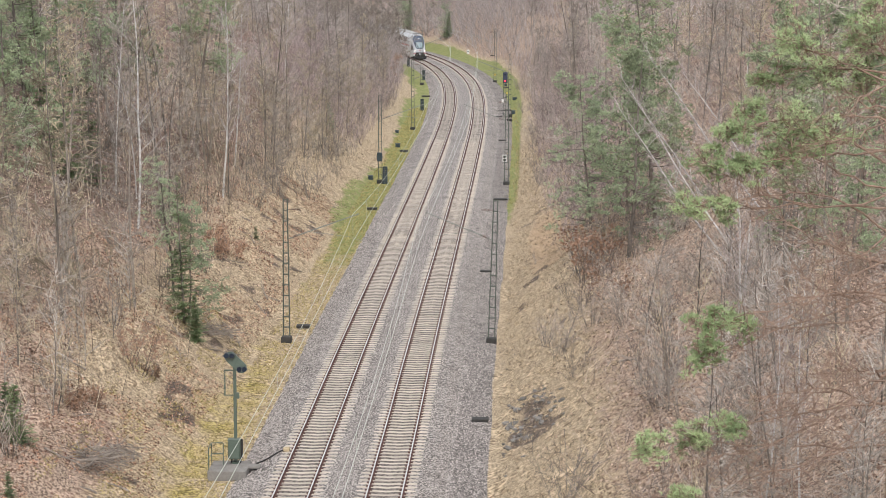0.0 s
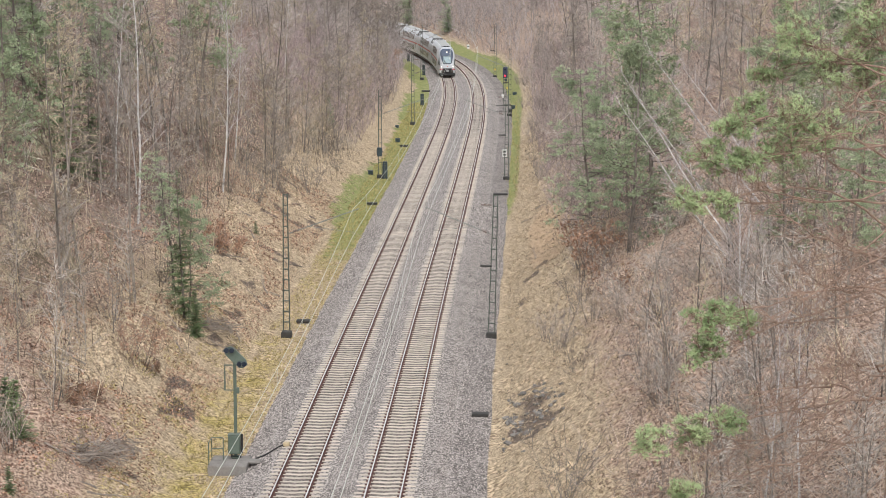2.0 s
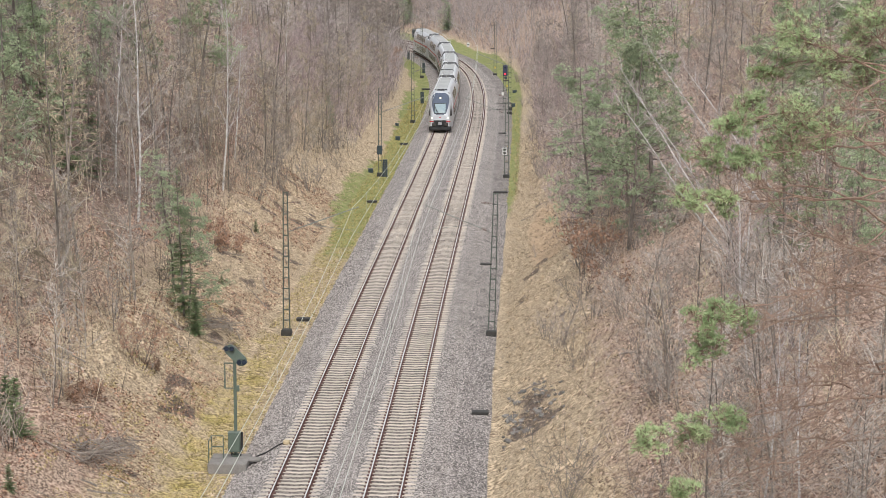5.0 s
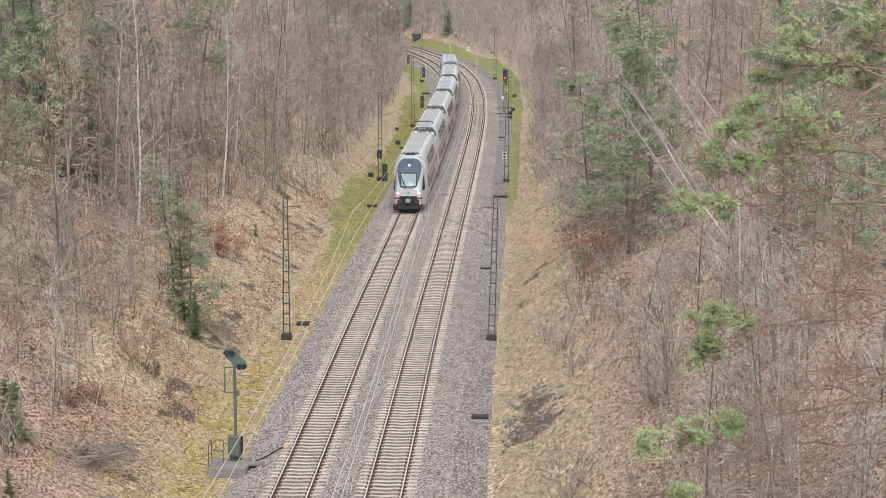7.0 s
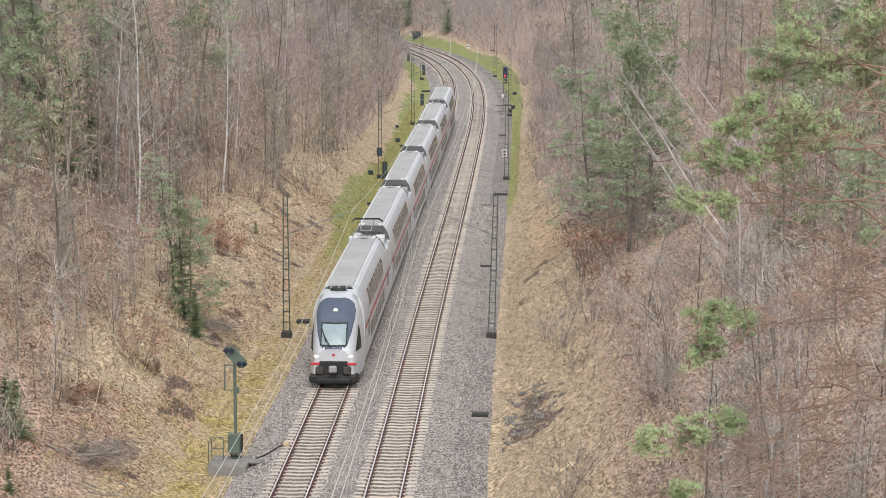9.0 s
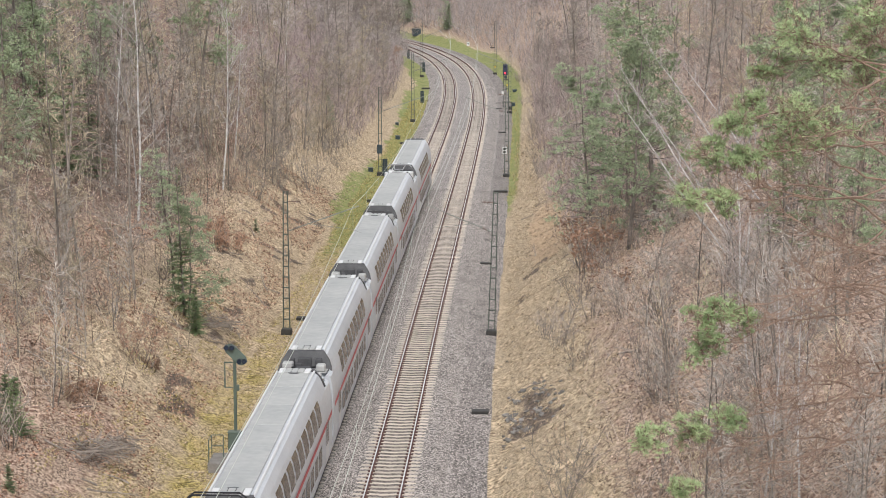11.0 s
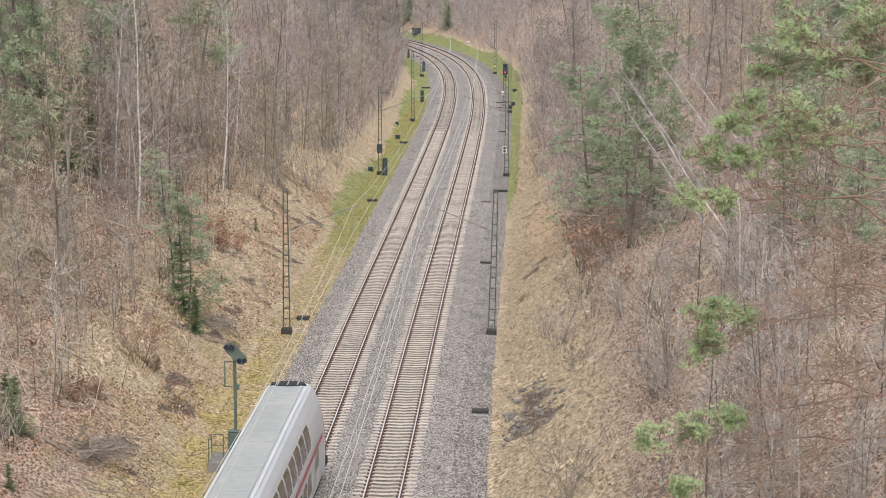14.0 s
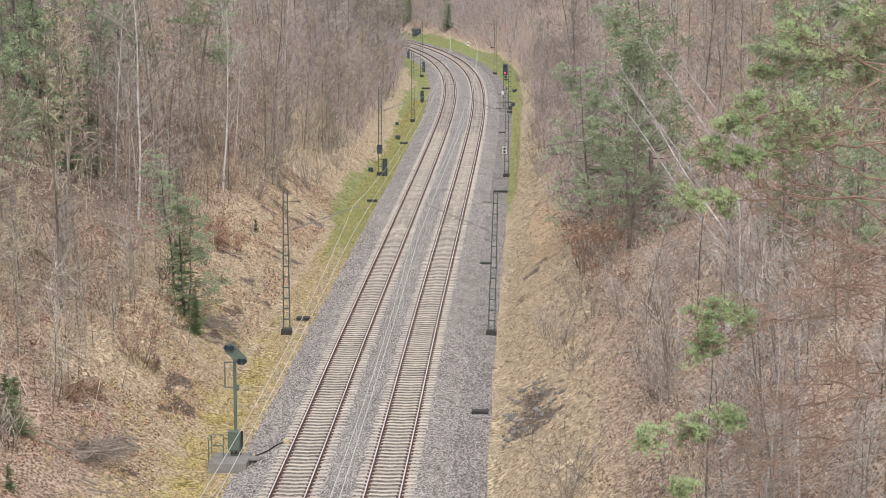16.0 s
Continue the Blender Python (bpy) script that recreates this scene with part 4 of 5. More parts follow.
def places(n, s0, s1, l0, l1, gap, keep=None):
    done = []
    for _ in range(n * 8):
        if len(done) >= n:
            break
        s, l = U(_prng, s0, s1), U(_prng, l0, l1)
        if keep and not keep(s, l):
            continue
        x, y, _h2 = line(s, l)
        if y < 50 or any((x - a) ** 2 + (y - c) ** 2 < gap * gap for a, c in done):
            continue
        done.append((float(x), float(y)))
    return done


def scatter(n, s0, s1, l0, l1, kinds, gap, keep=None, lo=.82, hi=1.15):
    for x, y in places(n, s0, s1, l0, l1, gap, keep):
        put(kinds, x, y, U(_prng, lo, hi))


def left_edge(s):
    """Where the trees begin on the bank over the first track."""
    return float(np.interp(s, (80, 92, 103, 113, 131, 145, 159, 186, 208, 238, 276, 347, 375, 400), (-13.4, -12.8, -11.8, -11.3, -11.8, -13.2, -13.2, -11.4, -10.9, -10.4, -10.4, -10, -7.6, -6.4))) - .4 * math.sin(s * .37)


def right_edge(s):
    return float(np.interp(s, (60, 86, 93, 100, 118, 125, 139, 165, 190, 242, 312, 400, 500), (11.4, 10.6, 11.2, 11.4, 10.6, 11.2, 12.0, 11.0, 10.1, 9.4, 9.5, 9.9, 9.6))) + .4 * math.sin(s * .31)


# single trees and bushes that stand out
put(BIRCH, -19.5, 137.7, 1.0, 0, .4, "tall slender birch with white bark rising from the bank")
put(BIRCH, -21.9, 144.8, .95, 1, 1.0)
put(BIRCH, -20.8, 147.0, .8, 3, 2.6)
put(BIRCH, 13.3, 95.5, .75, 1, 0)
put(BIRCH, 13.0, 94.6, .7, 3, 2)
put(BIRCH, 10.8, 71.1, .62, 3, 1.4)
put(BIRCH, 11.6, 68.8, .55, 1, 2.2)
put(BIRCH, 12.6, 88, .6, 3, 4)
for tx, ty, _k, _t in ((15.0, 112.7, .8, .15), (15.6, 113.4, .9, -.25), (16.4, 116, .85, .4), (18.2, 119, .9, 0), (19.0, 112, .85, -.1)):
    put(BIRCH, tx, ty, _k, 2, _t, "birch with white stem leaning towards the railway")
put(SPRUCE, -14.6, 121.0, .95, 2, 0, "tall narrow dark green spruce at the wood's edge")
put(SPRUCE, -13.7, 119.2, .55, 1, 1)
put(PINE, -14.5, 122.3, .5, 1, 2, "slim young pine with dull grey-green needles")
put(PINE, -15.6, 124.5, .5, 2, 1, "slim young pine with dull grey-green needles")
put(SPRUCE, -17.9, 89.2, 1.05, 0, 0, "bushy young spruce low on the bank")
put(SPRUCE, -18.6, 90.4, .9, 0, 2)
put(SPRUCE, -17.0, 83.0, .45, 0, 1)
put(SPRUCE, -13.5, 155.2, .42, 0, 1)
put(SPRUCE, -13.75, 133.4, .26, 0, 1)
put(SPRUCE, -12.1, 231.8, 1.2, 0, 1)
put(PINE, -8.4, 473, .62, 1, 1)
put(SPRUCE, -7.4, 476, 1.3, 1, 2)
put(PINE, .3, 442, .5, 1, 1)
put(SPRUCE, 1.1, 440, 1.0, 1, 2)
put(SPRUCE, -24.2, 140, 1.35, 2, 0)
put(SPRUCE, -23.4, 143, 1.0, 2, 2)
put(SPRUCE, -26.8, 146, 1.3, 2, 2)
for tx, ty, _k, _i in ((-16.6, 97.1, .8, 0), (-16.1, 98, .7, 0), (-15.0, 105.7, .9, 1), (-15.6, 106.5, .8, 1), (-14.6, 107, .6, 0), (-14.3, 145.6, 1.0, 0), (-15, 143, 1.1, 0), (-15.5, 147, 1.0, 0), (-8.5, 330, 1.6, 1), (-9.2, 326, 1.5, 0), (9.2, 116.4, 1.1, 1), (8.7, 130, 1.35, 1), (9.4, 131.5, 1.5, 1), (8.9, 135, 1.0, 1), (10.2, 139, 1.2, 0), (9.8, 137.4, 1.1, 1)):
    put(BEECH, tx, ty, _k, _i)
for tx, ty, _k, _i in ((11.5, 133, 1.0, 1), (13.6, 137, 1.05, 0), (9.9, 143, .85, 1), (12.6, 147, 1.0, 1), (15.4, 96, .72, 0), (16.6, 88, .5, 2), (-25.6, 130, .34, 1), (-22.6, 150, 1.0, 2), (-28, 147, 1.05, 0), (-31.5, 152, 1.0, 2), (-19.5, 172, 1.0, 2), (-24.5, 166, 1.1, 0), (18.3, 112.7, .9, 2), (20.5, 105, .9, 1), (21, 118, 1, 0), (-30, 158, 1.0, 0), (-33, 163, 1.1, 2), (-27, 134, .8, 1), (-36, 150, 1.0, 0), (-26, 118, .7, 1), (-29, 122, .85, 0), (-31, 140, .9, 1), (-40, 172, 1.1, 0), (-38, 185, 1.1, 1), (-29, 175, .9, 2), (-34, 132, .9, 0), (-8.2, 487, .75, 1), (.4, 472, .75, 1), (1.6, 476, .7, 0)):
    put(PINE, tx, ty, _k, _i)
_old = plant("old_pine_tree", old_pine_meshes(71, 17, (
    (-3.5, -0.5, 14.5, 1), (-1, 1.5, 14.4, 0.9), (-2.3, 0.5, 13.5, 0.9), (-4.1, 0.5, 13.2, 0.7), (-0.9, 1.5, 13.3, 0.8), (-4.5, -0.5, 12.3, 0.7), (-3.5, -1.5, 12.1, 1), (-2.6, -1.5, 11.7, 0.8), (-5.3, -2.5, 12, 0.6), (-5.9, -2.5, 11.2, 0.6), (-5, -2.5, 11, 0.7), (-3.9, -1.5, 11.1, 0.8), (-6.5, -2.5, 10, 0.5), (-5.5, -2.5, 9.9, 0.55), (-6.1, -4.5, 6.8, 0.75), (-5.2, -3.5, 6.8, 0.7), (-6.2, -4.5, 6, 0.6), (-7.8, -6.5, 4, 0.6), (-6.6, -5.5, 4, 0.7), (-5.6, -5.5, 4.3, 0.5), (-7.2, -8.5, 3.2, 0.45), (-0.9, 0.5, 15.1, 0.8),
    (-3, -3.5, 11.8, 0), (-4.5, -2.5, 10.2, 0), (-3.1, -3.5, 8, 0), (-4.2, -4.5, 6.9, 0), (-2.9, -4.5, 5.7, 0), (-5.1, -6.5, 5.4, 0), (-6.3, -6.5, 3.8, 0), (-4.9, -7.5, 3.1, 0), (-2.3, -2.5, 8.9, 0), (-3.7, -5.5, 7.8, 0), (-3, -6.5, 4.6, 0))),
    "old scots pine with long bare orange-brown limbs", "tree", "pines of the wood")
_old.matrix_basis = Matrix.Translation((13.22, 62.5, ground_z(13.22, 62.5) - .1))

near = [*BARE, *BARE, BIRCH[1]]
scatter(112, 84, 300, -38, -12, near, 2.0, lambda s, l: l < left_edge(s) - 1.2)
scatter(56, 88, 320, 11, 36, near, 2.3, lambda s, l: l > right_edge(s) + 2.5 and not (s < 150 and l < 21))
scatter(44, 58, 108, 13.5, 28, THIN, 1.3, None, .7, 1.15)
scatter(34, 58, 104, 13, 30, POLE, 1.1, None, .5, 1.0)
scatter(46, 140, 350, -18, -8, [BARE[3], BARE[5], BARE[1]], 1.4, lambda s, l: left_edge(s) - 3.5 < l < left_edge(s) - .2, .4, .75)
scatter(26, 150, 340, 8, 18, [BARE[3], BARE[5]], 1.5, lambda s, l: right_edge(s) + .3 < l < right_edge(s) + 3.5, .35, .6)
scatter(85, 80, 320, -36, -10, POLE, 1.3, lambda s, l: l < left_edge(s))
scatter(75, 70, 320, 9, 32, POLE, 1.3, lambda s, l: l > right_edge(s) and not 100 < s < 134)
scatter(65, 80, 330, -24, -8.4, SHRUB, 1.2, lambda s, l: left_edge(s) - 5 < l < left_edge(s) + 1.2, .6, 1.2)
scatter(105, 62, 330, 8, 26, SHRUB, 1.1, lambda s, l: right_edge(s) - 1.6 < l < right_edge(s) + 9, .6, 1.2)


def wood_stuff(name, sources, spots, lo, hi, label):
    """Far woods that nobody could count: many trees in one mesh for the stems and one for the crowns."""
    t = thing(name, Matrix(), label, "woods", kind="stuff")
    rng = np.random.default_rng(31)
    for k in range(2):
        cos, polys, mats = [], [], []
        base = 0
        for i, (x, y) in enumerate(spots):
            me = sources[(i * 7 + 3) % len(sources)].children[k].data
            v = np.zeros(len(me.vertices) * 3)
            me.vertices.foreach_get("co", v)
            r2 = np.random.default_rng(i)
            a, sc = r2.uniform(0, 6.28), r2.uniform(lo, hi)
            v = v.reshape(-1, 3) * sc
            v = np.stack([v[:, 0] * np.cos(a) - v[:, 1] * np.sin(a) + x, v[:, 0] * np.sin(a) + v[:, 1] * np.cos(a) + y, v[:, 2] + ground_z(x, y)], 1)
            cos.append(v)
            polys += [tuple(j + base for j in p.vertices) for p in me.polygons]
            base += len(v)
        tagged(part("trunks" if k == 0 else "crowns", mesh_of(name, np.concatenate(cos), polys, M_BARK if k == 0 else M_TWIG), None, t), kind="stuff")
    return t


LIGHT = [plant("bare_tree", bare_tree_meshes(140 + i, h, False, 1.0, .06, .42, 3.0), "leafless tree at the edge of the far wood", "tree", "bare trees of the wood") for i, h in enumerate((12, 14, 10))]
_far = places(50, 300, 470, -40, -8, 2.4, lambda s, l: l < left_edge(s) - .6) + places(65, 310, 600, 10, 60, 2.8, lambda s, l: l > right_edge(s) + .5) + places(15, 480, 600, -50, -10, 3) + places(34, 346, 388, -20, -8, 1.1, lambda s, l: l < left_edge(s) - .7)
for _ob, (tx, ty) in zip(LIGHT, _far[:3]):
    _ob.matrix_basis = Matrix.Translation((tx, ty, ground_z(tx, ty)))
wood_stuff("far_woods", LIGHT, _far[3:], .7, 1.2, "leafless grey-mauve woods round the far bend")
# bare young trees low on the near bank
scatter(15, 97, 120, -21, -13.4, [BARE[3], BARE[5], BARE[1]], 1.5, None, .42, .72)
scatter(22, 90, 122, -19, -12.8, POLE, 1.0, None, .6, 1.0)

# ---- undergrowth, grass and litter that nobody could count ----
M_BRUSH = mat("brown_undergrowth_stems", (.09, .068, .06), (.66, .54, .47), 1, .9, 0, 0, 6, island=.75)
M_BRUSH_TAN = mat("tan_undergrowth_stems", (.085, .065, .047), (.64, .53, .40), 1, .9, 0, 0, 6, island=.75)
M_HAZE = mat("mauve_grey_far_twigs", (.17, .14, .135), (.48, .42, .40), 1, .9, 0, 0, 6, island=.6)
M_GRASS = mat("dry_straw_grass", (.11, .08, .05), (.68, .54, .375), 1, .9, 0, 0, 6, island=.7)
M_MOSSY = mat("yellow_green_grass", (.19, .155, .05), (.62, .51, .22), 1, .9, 0, 0, 6, island=.7)
M_LEAF = mat("fallen_brown_leaves", (.12, .072, .052), (.82, .63, .50), 1, .85, 0, 0, 6, island=.85)
M_DEAD = mat("grey_dead_wood", (.13, .105, .09), (.44, .38, .33), 2, .9, .3, 0, 12)
_g = np.random.default_rng(77)


def spots(n, s0, s1, l0, l1, keep=None):
    """World x, y, z, s and l of n random places on the banks."""
    s, l = _g.uniform(s0, s1, n), _g.uniform(l0, l1, n)
    if keep is not None:
        k = keep(s, l)
        s, l = s[k], l[k]
    x, y, _h2 = line(s, l)
    return x, y, height(s, l, x, y), s, l


def spikes(a, c, r):
    """Thin three-sided spikes from points a to points c, as verts and faces."""
    d = c - a
    d /= np.linalg.norm(d, axis=1)[:, None] + 1e-9
    u = np.cross(d, np.where(abs(d[:, 2:3]) < .8, [[0, 0, 1.0]], [[1.0, 0, 0]]))
    u /= np.linalg.norm(u, axis=1)[:, None] + 1e-9
    w = np.cross(d, u)
    r = np.broadcast_to(r, (len(a),))[:, None]
    v = np.stack([a + u * r, a - u * r * .5 + w * r * .87, a - u * r * .5 - w * r * .87, c], 1).reshape(-1, 3)
    k = np.arange(len(a))[:, None, None] * 4
    return v, (k + np.array([[0, 1, 3], [1, 2, 3], [2, 0, 3]])).reshape(-1, 3)


def fast_mesh(name, v, f, material):
    me = bpy.data.meshes.new(name)
    me.vertices.add(len(v))
    me.vertices.foreach_set("co", np.ascontiguousarray(v, np.float32).ravel())
    me.loops.add(len(f) * 3)
    me.loops.foreach_set("vertex_index", np.ascontiguousarray(f, np.int32).ravel())
    me.polygons.add(len(f))
    me.polygons.foreach_set("loop_start", np.arange(0, len(f) * 3, 3, dtype=np.int32))
    me.materials.append(material)
    me.update(calc_edges=True)
    me.validate()
    return me


def undergrowth(name, label, pos, tall, side, r, material, lean=.26):
    """Thin stems with a few side twigs each, as one mesh."""
    x, y, z = pos
    n = len(x)
    a = np.stack([x, y, z - .1], 1)
    h = tall * _g.uniform(.35, 1.0, n)
    top = a + np.stack([_g.normal(0, lean, n) * h, _g.normal(0, lean, n) * h, h], 1)
    vs, fs = spikes(a, top, r * (.7 + .5 * h / tall))
    allv, allf, base = [vs], [fs], len(vs)
    for _ in range(side):
        t = _g.uniform(.2, .95, n)[:, None]
        p = a + (top - a) * t
        w = _g.normal(0, 1, (n, 3))
        w[:, 2] = abs(w[:, 2]) * .8 + .35
        w /= np.linalg.norm(w, axis=1)[:, None]
        v2, f2 = spikes(p, p + w * (h * _g.uniform(.15, .42, n))[:, None], r * .62)
        allv.append(v2), allf.append(f2 + base)
        base += len(v2)
    return tagged(new(name, fast_mesh(name, np.concatenate(allv), np.concatenate(allf), material)), label, "undergrowth", kind="stuff")


_le, _re = np.vectorize(left_edge), np.vectorize(right_edge)
P = spots(6200, 78, 235, -34, -8, lambda s, l: (l < _le(s) + 1.5 - abs(_g.normal(0, 1.6, len(s)))) & (_g.random(len(s)) < np.where(s < 150, .42, .62)))
undergrowth("undergrowth", "leafless tan saplings and brush under the trees", P[:3], 3.6, 6, .019, M_BRUSH_TAN)
P = spots(14000, 56, 340, 7.5, 30, lambda s, l: (l > _re(s) - 1.5 + abs(_g.normal(0, 1.5, len(s)))) & (_g.random(len(s)) < np.where(s < 140, .42, .5)))
undergrowth("undergrowth", "leafless brown brush leaning all ways on the bank", P[:3], 2.1, 7, .014, M_BRUSH, .6)
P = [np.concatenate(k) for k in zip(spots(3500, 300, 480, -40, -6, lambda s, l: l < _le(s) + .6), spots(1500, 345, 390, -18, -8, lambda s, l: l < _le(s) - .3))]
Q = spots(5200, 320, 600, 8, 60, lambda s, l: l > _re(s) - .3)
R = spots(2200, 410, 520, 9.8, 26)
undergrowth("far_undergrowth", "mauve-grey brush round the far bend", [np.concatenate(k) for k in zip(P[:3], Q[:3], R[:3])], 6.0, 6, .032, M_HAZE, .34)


def blades(name, label, pos, long_, wide, material, category, flat=.5):
    """One triangle each: grass blades when upright, leaves when flat."""
    x, y, z = pos
    n = len(x)
    a = np.stack([x, y, z + .01], 1)
    w = _g.normal(0, 1, (n, 3))
    w[:, 2] = abs(w[:, 2]) * (1 - flat) + .12
    w /= np.linalg.norm(w, axis=1)[:, None]
    q = _g.normal(0, 1, (n, 3))
    q -= w * (q * w).sum(1)[:, None]
    q /= np.linalg.norm(q, axis=1)[:, None]
    ln = long_ * _g.uniform(.5, 1.2, n)[:, None]
    wd = wide * _g.uniform(.6, 1.2, n)[:, None]
    v = np.stack([a - q * wd / 2, a + q * wd / 2, a + w * ln], 1).reshape(-1, 3)
    f = np.arange(n * 3).reshape(-1, 3)
    return tagged(new(name, fast_mesh(name, v, f, material)), label, category, kind="stuff")


def tufts(n, per, *where):
    """Blades gathered in tufts: places that repeat with a little scatter."""
    x, y, z, s, l = spots(n, *where)
    k = np.repeat(np.arange(n), per)
    r = _g.normal(0, .09, (2, n * per))
    return x[k] + r[0], y[k] + r[1], z[k] - .02




def loose_stones(name, label, n, s0, s1, bands, size, material):
    """Crushed stones lying loose on the bed: small three-sided lumps, as one mesh."""
    vs = []
    for (l0, l1, zf), share in bands:
        m = int(n * share)
        s, l = s0 + (s1 - s0) * _g.random(m) ** 1.3, _g.uniform(l0, l1, m)
        x, y, _h2 = line(s, l)
        z = np.interp(l, *zf)
        r = size * _g.uniform(.6, 1.3, m)
        a = _g.uniform(0, 6.28, m)
        ring = [np.stack([x + r * np.cos(a + k * 2.09) * _g.uniform(.7, 1.3, m), y + r * np.sin(a + k * 2.09) * _g.uniform(.7, 1.3, m), z - .012], 1) for k in range(3)]
        vs.append(np.stack([*ring, np.stack([x + _g.normal(0, .3, m) * r, y + _g.normal(0, .3, m) * r, z + r * _g.uniform(.5, 1.0, m)], 1)], 1).reshape(-1, 3))
    v = np.concatenate(vs)
    k = np.arange(len(v) // 4)[:, None, None] * 4
    f = (k + np.array([[0, 1, 3], [1, 2, 3], [2, 0, 3]])).reshape(-1, 3)
    return tagged(new(name, fast_mesh(name, v, f, material)), label, "ballast", kind="stuff")


M_STONE = mat("loose_ballast_stone", (.085, .074, .068), (.58, .52, .49), 1, .9, 0, 0, 6, island=.8)
_low = ((-5.2, -4.6, -3.9, -3.3, -.8, -.2, .3, .8, 3.3, 3.9, 4.5, 5.0, 5.4, 6.1, 6.5), (-.66, -.5, -.24, -.2, -.19, -.22, -.2, -.19, -.2, -.26, -.52, -.53, -.53, -.55, -.64))
loose_stones("loose_ballast", "loose grey-brown crushed stones on the ballast", 56000, 78, 190,
             (((-5.1, -3.3, _low), .3), ((-.7, .7, _low), .24), ((3.3, 6.3, _low), .46)), .045, M_STONE)
G = [np.concatenate(k) for k in zip(tufts(4600, 10, 76, 240, -15, -7.2), tufts(6200, 10, 76, 240, 6.8, 15), spots(9000, 76, 240, 6.7, 14)[:3])]
blades("dry_grass", "tufts of straw-coloured dry grass on the banks", G, .23, .026, M_GRASS, "grass", .3)
P = spots(20000, 76, 128, -12, -5.0, lambda s, l: (np.sin(s * .9 + l * 1.7) + np.sin(l * 2.3 - s * .45) > .2) | (l > -7.4))
R = spots(22000, 130, 300, -7.6, -5.0)
R2 = spots(4500, 190, 300, 5.5, 7.2)
G = [np.concatenate(k) for k in zip(P[:3], R[:3], R2[:3])]
blades("mossy_grass", "yellow-green moss and short grass along the track", G, .15, .05, M_MOSSY, "grass", .3)
P = spots(52000, 74, 210, -30, -7.8, lambda s, l: _g.random(len(s)) < np.clip((-l - 6) / 7, .15, 1))
R = spots(36000, 62, 200, 8, 26, lambda s, l: _g.random(len(s)) < np.clip((l - 6.5) / 8, .1, 1))
G = [np.concatenate([a, c]) for a, c in zip(P[:3], R[:3])]
blades("leaf_litter", "fallen brown and pale tan leaves on the banks", G, .11, .10, M_LEAF, "leaf litter", .75)

M_RUST = mat("rust_brown_leaves", (.12, .055, .036), (.60, .36, .25), 1, .85, 0, 0, 6, island=.85)
P = spots(46000, 76, 190, -18, -8.0, lambda s, l: np.sin(s * .35 + l * .6) + np.sin(l * .9 - s * .21) > -.3)
blades("leaf_litter", "rust-brown beech leaves fallen on the bank", P[:3], .12, .10, M_RUST, "leaf litter", .7)
M_MAUVE = mat("mauve_brush_stems", (.15, .11, .105), (.50, .40, .385), 1, .9, 0, 0, 6, island=.6)
P = [np.concatenate(k) for k in zip(spots(3400, 150, 340, 9, 18, lambda s, l: l > _re(s) - .6), spots(4200, 225, 345, -24, -9, lambda s, l: l < _le(s) + .5))]
undergrowth("undergrowth", "dense mauve-brown thicket along the wood's edge", P[:3], 4.0, 6, .02, M_MAUVE, .38)


def fallen_branch(x, y, long_, turn, label="grey dead branch lying on the bank"):
    rng = np.random.default_rng(int(abs(x * 31 + y * 17)))
    st = Sticks()
    a, d = Vector((-long_ / 2, 0, .06)), Vector((1, 0, .02))
    for i in range(5):
        c = a + d * (long_ / 5)
        st.stick(a, c, .05 * (1 - i / 6), .05 * (1 - (i + 1) / 6), 5)
        for _ in range(2):
            w = (d + rnd_dir(rng, .3)).normalized()
            st.stick(c, c + w * U(rng, .3, .9), .016, 0, 3)
        d = (d + rnd_dir(rng) * .16).normalized()
        a = c
    gx = (ground_z(x + .4, y) - ground_z(x - .4, y)) / .8
    gy = (ground_z(x, y + .4) - ground_z(x, y - .4)) / .8
    n = Vector((-gx, -gy, 1)).normalized()
    m = Matrix.Translation((x, y, ground_z(x, y))) @ n.to_track_quat("Z", "Y").to_matrix().to_4x4() @ Matrix.Rotation(turn, 4, "Z")
    ob = new("fallen_branch", st.mesh("fallen_branch", M_DEAD))
    ob.matrix_basis = m
    return tagged(ob, label, "branch", "dead branches on the banks")


for _ in range(44):
    _p = spots(1, 80, 190, -15, -8.4)
    fallen_branch(float(_p[0][0]), float(_p[1][0]), float(_g.uniform(1.2, 3.2)), float(_g.uniform(0, 6.28)))
for _ in range(16):
    _p = spots(1, 90, 190, 8, 15)
    fallen_branch(float(_p[0][0]), float(_p[1][0]), float(_g.uniform(1, 2.6)), float(_g.uniform(0, 6.28)))
fallen_branch(-12.2, 201, 2.8, .6, "bare grey log lying on the bank")


def brush_pile(x, y, n, size, label):
    """A heap of cut branches."""
    rng = np.random.default_rng(n)
    st = Sticks()
    for _ in range(n):
        c = Vector((U(rng, -size, size), U(rng, -size, size) * .7, U(rng, .05, .45)))
        w = Vector((U(rng, -1, 1), U(rng, -1, 1), U(rng, -.25, .35))).normalized() * U(rng, .4, 1.1) * size
        st.stick(c - w, c + w, U(rng, .018, .04), .008, 4)
    ob = new("brushwood_pile", st.mesh("brushwood_pile", M_DEAD))
    ob.matrix_basis = Matrix.Translation((x, y, ground_z(x, y)))
    return tagged(ob, label, "brushwood", "piles of cut branches", "stuff")


brush_pile(-13.2, 122.5, 70, 1.2, "heap of dark cut branches on the bank")
brush_pile(-15.2, 91.2, 90, 1.3, "heap of grey cut branches on the bank")
brush_pile(-14.5, 93.5, 60, 1.0, "low heap of grey cut branches on the bank")

